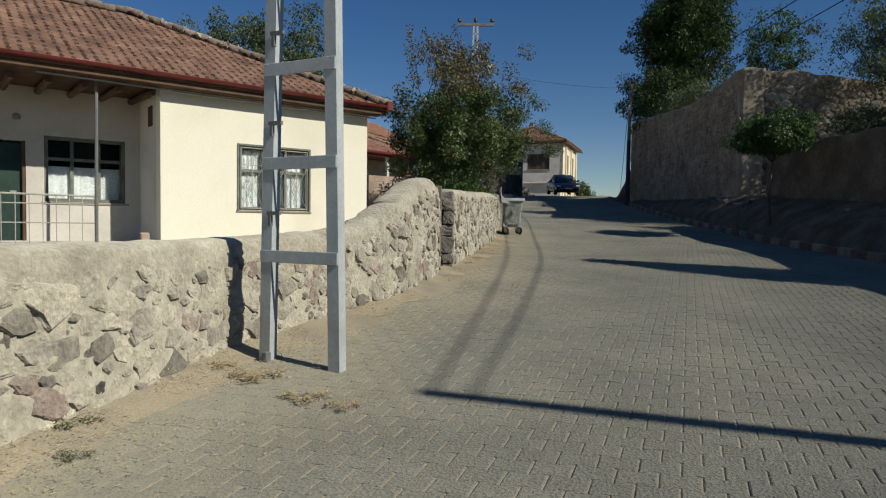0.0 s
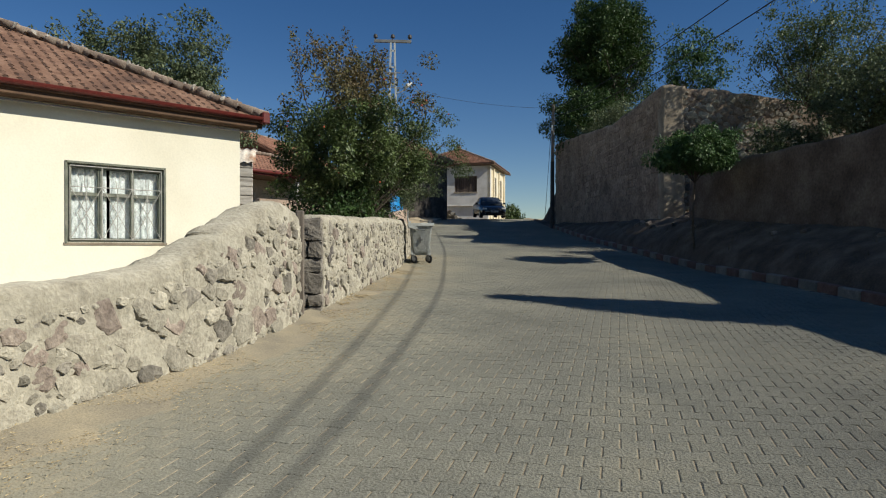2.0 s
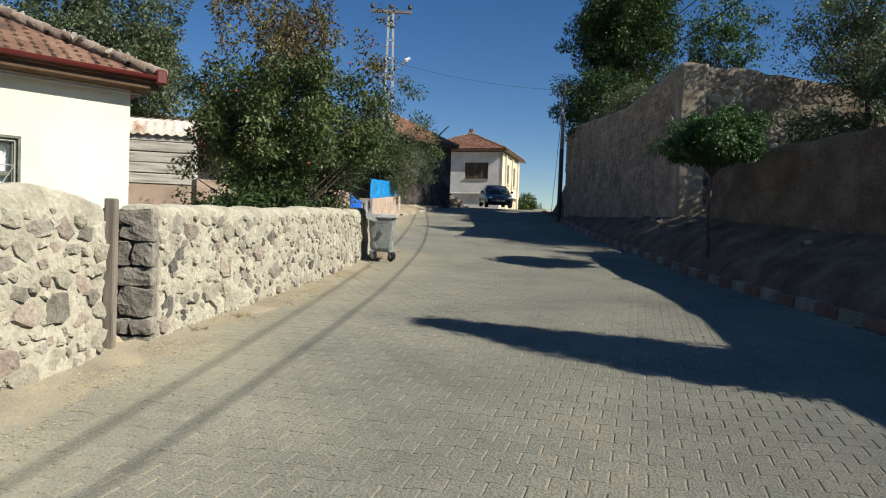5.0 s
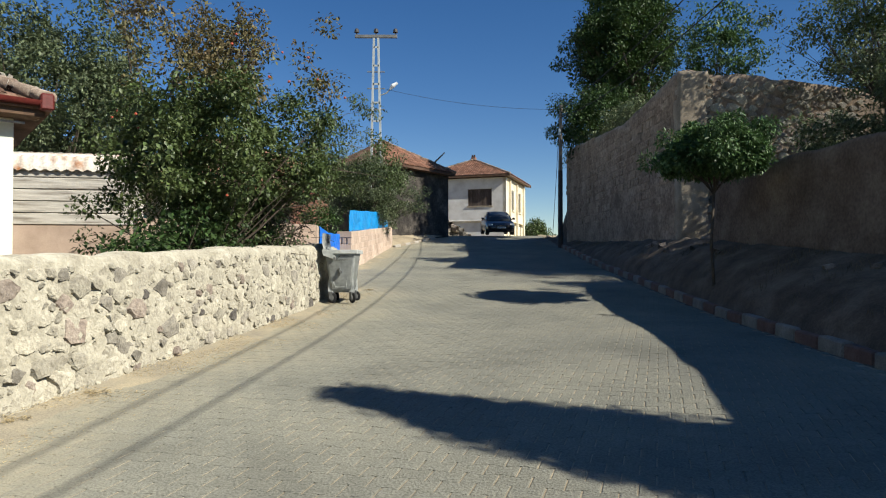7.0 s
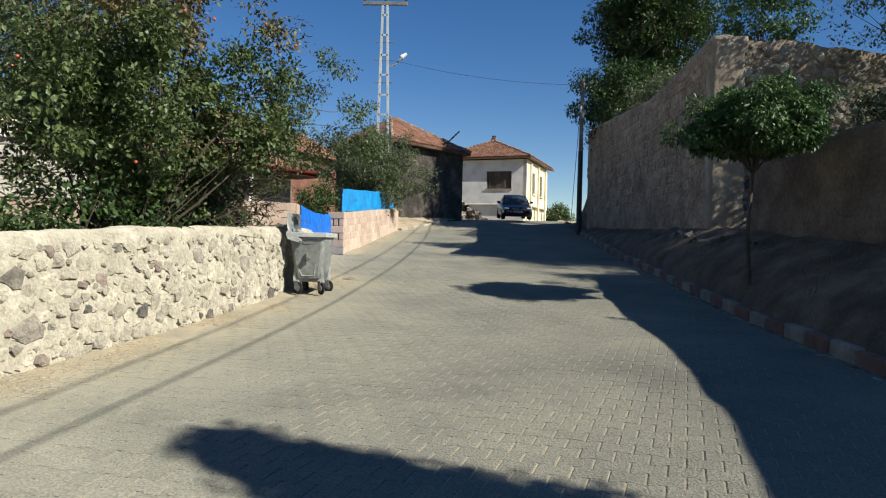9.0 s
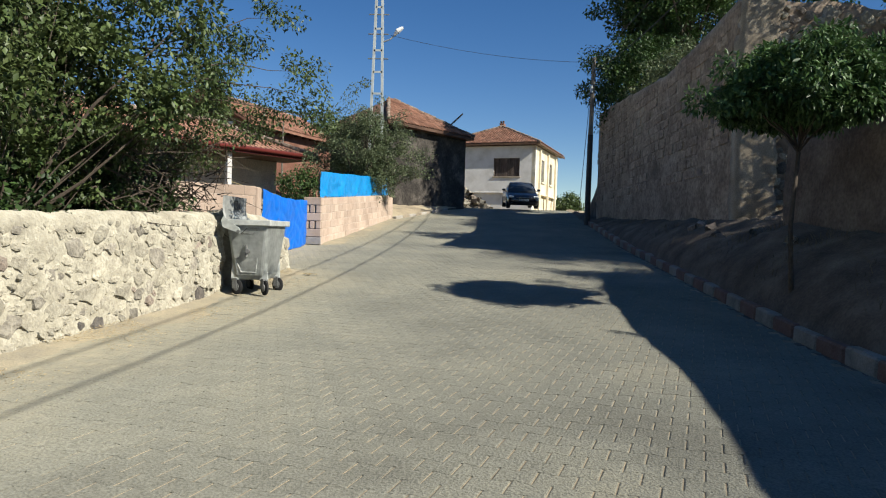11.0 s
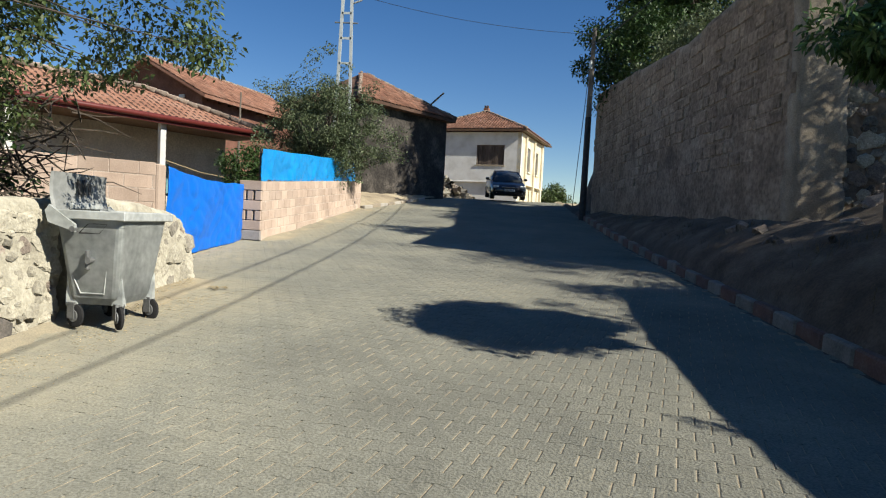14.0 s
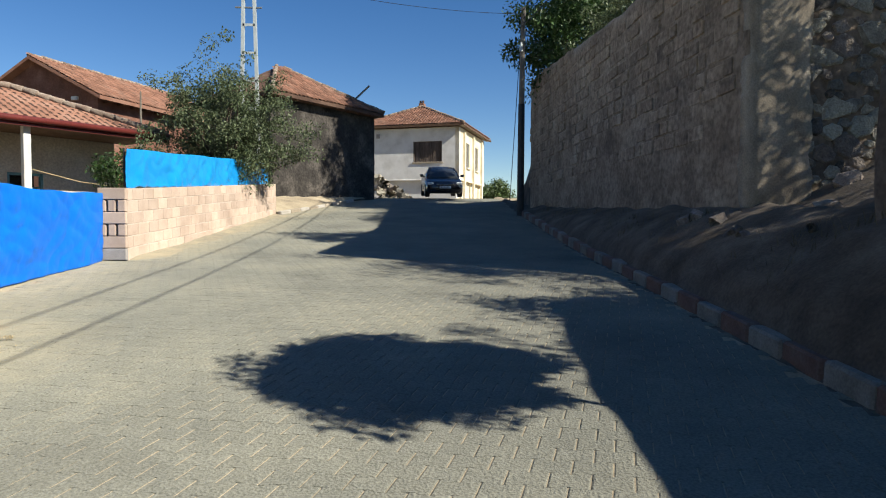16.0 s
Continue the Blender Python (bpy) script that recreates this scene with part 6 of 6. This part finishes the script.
def car():
    g = float(road_z(46.5))
    t = thing("car", pose(7.55, 44.9, g, 0, 0, 2), "dark blue saloon car with headlights facing down the street", "car")
    tilt = math.atan2(float(road_z(47.5) - road_z(46)), 1.5)

    def loft(stations, prof, cap=True):
        bm = bmesh.new()
        rings = []
        for st in stations:
            pts = prof(*st[1:])
            rings.append([bm.verts.new((x, st[0], z)) for x, z in pts])
        for A, B in zip(rings, rings[1:]):
            n = len(A)
            for i in range(n):
                bm.faces.new((A[i], A[(i + 1) % n], B[(i + 1) % n], B[i]))
        if cap:
            bm.faces.new(rings[0][::-1])
            bm.faces.new(rings[-1])
        return bm

    def body_prof(w, lo, hi):
        half = [(0, lo), (w * .85, lo), (w * .98, lo + .12), (w, lo + (hi - lo) * .55), (w * .97, hi - .09), (w * .88, hi - .015), (w * .5, hi + .015)]
        return half + [(0, hi + .02)] + [(-x, z) for x, z in half[:0:-1]]
    body = part("body", loft([(0, .62, .28, .56), (.08, .76, .2, .68), (.25, .84, .18, .74), (.9, .87, .18, .86), (1.35, .88, .18, .94), (2.4, .88, .18, .96), (3.4, .88, .2, .98), (4.0, .86, .22, 1.0), (4.4, .8, .26, .96), (4.5, .72, .32, .86)], body_prof), M_CARPAINT, t, smooth=True)

    def cabin_prof(w0, w1, lo, hi):
        half = [(0, lo), (w0, lo), (w0 * .985, lo + (hi - lo) * .3), (w1, hi - .05), (w1 * .86, hi)]
        return half + [(0, hi + .03)] + [(-x, z) for x, z in half[:0:-1]]
    part("windows", loft([(1.15, .74, .70, .9, .95), (1.45, .77, .64, .92, 1.18), (1.95, .79, .58, .93, 1.40), (2.6, .79, .58, .94, 1.44), (3.2, .78, .57, .95, 1.4), (3.75, .74, .6, .97, 1.15), (4.0, .7, .66, .97, 1.02)], cabin_prof), M_GLASS, t, "dark tinted glass", True)
    rv, n = [], 9
    for y, z, w in ((1.92, 1.405, .56), (2.2, 1.45, .56), (2.6, 1.475, .56), (3.1, 1.44, .55), (3.3, 1.39, .54)):
        rv += [(w * (2 * i / (n - 1) - 1), y, z + .03 * (1 - (2 * i / (n - 1) - 1) ** 2) - .02) for i in range(n)]
    link("roof", rv, [(j * n + i, j * n + i + 1, (j + 1) * n + i + 1, (j + 1) * n + i) for j in range(4) for i in range(n - 1)], M_CARPAINT, t, True)
    for s in (-1, 1):
        part("pillar", tube(bmesh.new(), [(s * .76, 1.2, .94), (s * .69, 1.55, 1.2), (s * .57, 1.95, 1.4)], .035, 6), M_CARPAINT, t)
        part("headlight", box(bmesh.new(), (s * .66 - .15, .02, .58), (s * .66 + .13, .2, .7), .035), M_LAMPGLASS, t, "clear headlight")
        mir = part("mirror", box(bmesh.new(), (s * .98 - .1, 1.45, .95), (s * .98 + .08, 1.6, 1.08), .035), M_CARPAINT, t)
        block("stem", (min(s * .84, s * .92), 1.5, .95), (max(s * .84, s * .92), 1.56, .99), M_CARPAINT, mir)
        part("fog_lamp", tube(bmesh.new(), [(s * .6, .03, .36), (s * .6, .1, .36)], .05, 10), M_LAMPGLASS, t)
        for y in (.85, 3.6):
            w = new("wheel")
            w.parent = t
            part("tyre", tube(bmesh.new(), [(s * .66, y, .31), (s * .69, y, .31), (s * .85, y, .31), (s * .88, y, .31)], [.27, .31, .31, .27], 20), M_RUBBER, w)
            part("rim", tube(bmesh.new(), [(s * .8, y, .31), (s * .89, y, .31)], [.19, .18], 14), M_GALV, w)
    block("grille", (-.42, -.01, .52), (.42, .06, .62), M_IRON, t, bevel=.012)
    block("grille_bar", (-.4, -.022, .6), (.4, .03, .63), M_CHROME, t, bevel=.006)
    block("lower_intake", (-.55, .0, .28), (.55, .08, .38), M_IRON, t, bevel=.02)
    plate = block("number_plate", (-.26, -.03, .42), (.26, -.012, .52), M_LAMPGLASS, t, bevel=.004)
    for k in range(6):
        block("plate_mark", (-.2 + .07 * k, -.036, .445), (-.165 + .07 * k, -.031, .5), M_IRON, plate, bevel=0)
    t.matrix_world = t.matrix_world @ Matrix.Rotation(tilt, 4, "X")
    return t


car()

# ---- rubble heap beside the white house ----
heap = thing("stone_heap", pose(4.75, 53.5, 3.6), "heap of pale broken stones against the white house", "stone heap")
rr = np.random.default_rng(9)
for k in range(150):
    u = rr.uniform(0, 1)
    d = rr.uniform(.14, .38)
    ob = new("stone", STONES[rr.integers(len(STONES))])
    hz = max(0, 1.75 * (1 - u) * rr.uniform(0, 1) - .05)
    ob.matrix_local = Matrix.Translation((-.6 + u * 2.1, rr.uniform(-.6, .5), hz)) @ Euler(rr.uniform(-3, 3, 3)).to_matrix().to_4x4() @ Matrix.Diagonal((d * 1.2, d * 1.6, d, 1))
    ob.parent = heap
STONES_DARK = [m for m in STONES if m.materials[0] in (M_DARKSTONE, M_STONE_RED)]
for k in range(18):
    ob = new("stone", STONES_DARK[rr.integers(len(STONES_DARK))])
    d = rr.uniform(.08, .2) if k < 12 else rr.uniform(.15, .32)
    x, y = (rr.uniform(9.0, 10.0), rr.uniform(8, 21)) if k < 6 else (rr.uniform(9.6, 10.2), rr.uniform(20.5, 26.5)) if k < 12 else (rr.uniform(10.7, 12.2), rr.uniform(21.8, 24.0))
    ob.matrix_world = Matrix.Translation((x, y, float(land_z(np.array(x), np.array(y))) + .0)) @ Euler(rr.uniform(-3, 3, 3)).to_matrix().to_4x4() @ Matrix.Diagonal((d, d * 1.4, d, 1))
    tagged(ob, "loose dark stone lying on the earth bank", "stone", "loose stones on the bank")

# ---- dusty verge, straw and litter ----
vv_, vf_ = [], []
ny, nx = 220, 9
for i in range(ny + 1):
    y = 1.0 + 35.5 * i / ny
    xl_ = float(road_left(y))
    wd = max(.12, (.5 if y < 10 else .4) + .4 * noise.noise(Vector((y * .7, 2, 0))) + .18 * noise.noise(Vector((y * 2.7, 5, 0))))
    wd *= 1.5
    if 22.5 < y < 27.2:
        wd = .12
    for j in range(nx + 1):
        q = j / nx
        x = xl_ - .12 + (wd + .12) * q
        z = float(road_z(y)) + .06 * (1 - q) ** 2.4 - .010 * q * q + .007 * noise.noise(Vector((x * 3.2, y * 2.2, 6))) * q + .012 * noise.noise(Vector((x * 4, y * 4, 1))) * (1 - q)
        vv_.append((x, y, z))
verge = link("verge", vv_, [(i * (nx + 1) + j, i * (nx + 1) + j + 1, (i + 1) * (nx + 1) + j + 1, (i + 1) * (nx + 1) + j) for i in range(ny) for j in range(nx)], M_VERGE, None, True)
tagged(verge, "strip of blown sand and chaff along the foot of the walls", "ground", kind="structure")

dv = []
ny, nx = 60, 10
for i in range(ny + 1):
    y = 36.85 + 9.6 * i / ny
    x1 = float(road_left(y)) - .1
    x0 = min(.63 + 3.69 * (y - 40.07) / 4.73 - .25 if y > 40.07 else .35, x1 - .3)
    rise = .38 * max(0, 1 - abs(y - 39.6) / 6.5)
    for j in range(nx + 1):
        q = j / nx
        x = x1 + (x0 - x1) * q
        dv.append((x, y, float(road_z(y)) + .07 + rise * q ** .8 + .05 * noise.noise(Vector((x * 2.5, y * 2.5, 2))) * (q > 0)))
dirt = link("dirt_strip", dv, [(i * (nx + 1) + j, (i + 1) * (nx + 1) + j, (i + 1) * (nx + 1) + j + 1, i * (nx + 1) + j + 1) for i in range(ny) for j in range(nx)], M_SOIL, None, True)
tagged(dirt, "sloping strip of dry earth between the kerb and the dark house", "ground", kind="structure")

r = np.random.default_rng(77)
n = 20000
Y = r.uniform(1.5, 22, n)
X = road_left(Y) + np.abs(r.normal(0, 1, n)) * np.where(Y < 10, .6, .42) + .02
keepers = np.array([noise.noise(Vector((a * 1.3, b * 1.3, 4))) > -0.12 for a, b in zip(X, Y)])
X, Y = X[keepers], Y[keepers]
n = len(X)
Z = road_z(Y) + .012 + .05 * np.clip(1 - (X - road_left(Y)) / .5, 0, 1)
ang, L = r.uniform(0, 6.28, n), r.uniform(.01, .035, n)
dx, dy = np.cos(ang) * L, np.sin(ang) * L
wx, wy = -np.sin(ang) * .002, np.cos(ang) * .002
q = np.stack([np.stack([X - wx, Y - wy, Z], 1), np.stack([X + wx, Y + wy, Z + .004], 1), np.stack([X + dx, Y + dy, Z + r.uniform(.0, .012, n)], 1)], 1).reshape(-1, 3)
straw = link("straw", q.tolist(), np.arange(3 * n).reshape(-1, 3).tolist(), M_STRAW)
tagged(straw, "scattered dry straw and chaff along the wall foot", "straw", kind="stuff")
n = 9000
Y = r.uniform(3, 37, n)
X = kerb_x(Y) + .25 + r.uniform(0, 1, n) ** .8 * 1.6
keepers = np.array([noise.noise(Vector((a * .9, b * .9, 14))) > 0.02 for a, b in zip(X, Y)]) & (X < 10.2)
X, Y = X[keepers], Y[keepers]
n = len(X)
Z = land_z(X, Y) + .02
ang, L = r.uniform(0, 6.28, n), r.uniform(.04, .14, n)
q = np.stack([np.stack([X - .006 * np.sin(ang), Y + .006 * np.cos(ang), Z - .05], 1), np.stack([X + .006 * np.sin(ang), Y - .006 * np.cos(ang), Z - .05], 1), np.stack([X + np.cos(ang) * L * .7, Y + np.sin(ang) * L * .7, Z + L * r.uniform(.2, 1.1, n)], 1)], 1).reshape(-1, 3)
M_STUBBLE = mat("dry_stubble", [(0.11, 0.085, 0.05), (0.17, 0.135, 0.08)], 3, 30, .85, 0, island=.35)
tagged(link("stubble", q.tolist(), np.arange(3 * n).reshape(-1, 3).tolist(), M_STUBBLE), "patchy dry grass stubble on the earth bank", "grass", kind="stuff")
for (x, y, s) in ((-2.35, 3.75, .13), (-1.9, 5.0, .1), (-1.55, 4.75, .16), (-1.05, 4.3, .14), (-.75, 4.15, .1), (.35, 12.3, .09), (.1, 11.5, .1), (1.9, 21.6, .1), (-2.05, 3.3, .08)):
    tuft = thing("weed_tuft", pose(x, y, float(road_z(y)) + .03), "dry weed tuft growing at the paving edge", "weed", "weeds along the wall")
    b_ = leaves("foliage", [(0, 0, 0), (s * .9, s * .3, 0), (-s * .8, s * .2, 0), (s * .2, -s * .7, 0)], [s * .55, s * .4, s * .4, s * .4], 90, s * .3, M_LEAFGREY if y < 4 else M_STRAW, tuft, int(y * 100), -.2, slim=.2)
    b_.scale = (1, 1, .4)

# ---- street paving ----
PW, PL = .215, .155
ACROSS = Vector((math.sin(radians(100)), math.cos(radians(100)), 0))
ALONG = Vector((math.sin(radians(19.5)), math.cos(radians(19.5)), 0))


def paver_outline(chamfer):
    """One bone-shaped interlocking paver: broad ends, a narrow waist, tight long joints and open short ones."""
    h, w, a = PL / 2 - .0007 - chamfer * .17, PW / 2 - .0042 - chamfer, .009
    half = [(-w, h + a), (-w * .62, h + a), (-w * .36, h - a), (w * .36, h - a), (w * .62, h + a), (w, h + a)]
    return [(x, -y) for x, y in half] + half[::-1]


k = len(paver_outline(0))
pv = []
for chamfer, z in ((0, -.03), (0, -.0045), (.0075, 0)):
    for x, y in paver_outline(chamfer):
        p = ACROSS * x + ALONG * y
        pv.append((p.x, p.y, z))
pf = [(a * k + i, a * k + (i + 1) % k, (a + 1) * k + (i + 1) % k, (a + 1) * k + i) for a in (0, 1) for i in range(k)] + [tuple(range(2 * k, 3 * k))]
paver_mesh = bpy.data.meshes.new("paver")
paver_mesh.from_pydata(pv, [], pf)
paver_mesh.materials.append(M_PAVER)
road = thing("road", Matrix.Identity(4), "street of interlocking grey concrete pavers dusted with sand", "road", kind="structure")
pva = np.array(pv)
J, I = np.meshgrid(np.arange(-150, 420), np.arange(-160, 130), indexing="ij")
U, W = (I + .5 * (J % 2)) * PW, J * PL
X, Y = (U * ACROSS.x + W * ALONG.x).ravel(), (U * ACROSS.y + W * ALONG.y).ravel()
on_road = (Y > -8) & (Y < 49) & (X > road_left(Y) + .05) & (X < kerb_x(Y) - .06)
X, Y = X[on_road], Y[on_road]
r = np.random.default_rng(3)
Z = road_z(Y) + r.normal(0, .0006, len(X)) + .002 * np.array([noise.noise(Vector((a * .8, b * .8, 0))) for a, b in zip(X, Y)])
slope = (road_z(Y + .1) - road_z(Y - .1)) / .2
tx, ty = r.normal(0, .003, len(X)), slope + r.normal(0, .003, len(X))
near = (X > 1.2) & (X < 4.0) & (Y > 4.8) & (Y < 7.6)
idx = np.where(near)[0][:300]
single = np.zeros(len(X), bool)
single[idx] = True
for i in idx:
    ob = new("paver", paver_mesh)
    ob.matrix_world = Matrix.Translation((X[i], Y[i], Z[i])) @ Matrix.Rotation(math.atan(ty[i]), 4, "X") @ Matrix.Rotation(-math.atan(tx[i]), 4, "Y")
    ob.parent = road
rest = np.where(~single)[0]
V = pva[None] + np.stack([X[rest], Y[rest], Z[rest]], 1)[:, None, :]
V[:, :, 2] += pva[None, :, 0] * tx[rest][:, None] + pva[None, :, 1] * ty[rest][:, None]
F = [tuple(a + o for a in q) for o in range(0, len(rest) * len(pv), len(pv)) for q in pf]
field = link("paver_field", V.reshape(-1, 3).tolist(), F, M_PAVER, road)
reach = (X[rest] - road_left(Y[rest])) + .8 * np.array([noise.noise(Vector((a * .6, b * .6, 31))) for a, b in zip(X[rest], Y[rest])])
dust = field.data.attributes.new("dust", "FLOAT", "POINT")
dust.data.foreach_set("value", np.repeat(np.clip(1.15 - reach / 1.5, .04, .95), len(pv)))
tagged(field, "interlocking grey concrete pavers", kind="stuff")
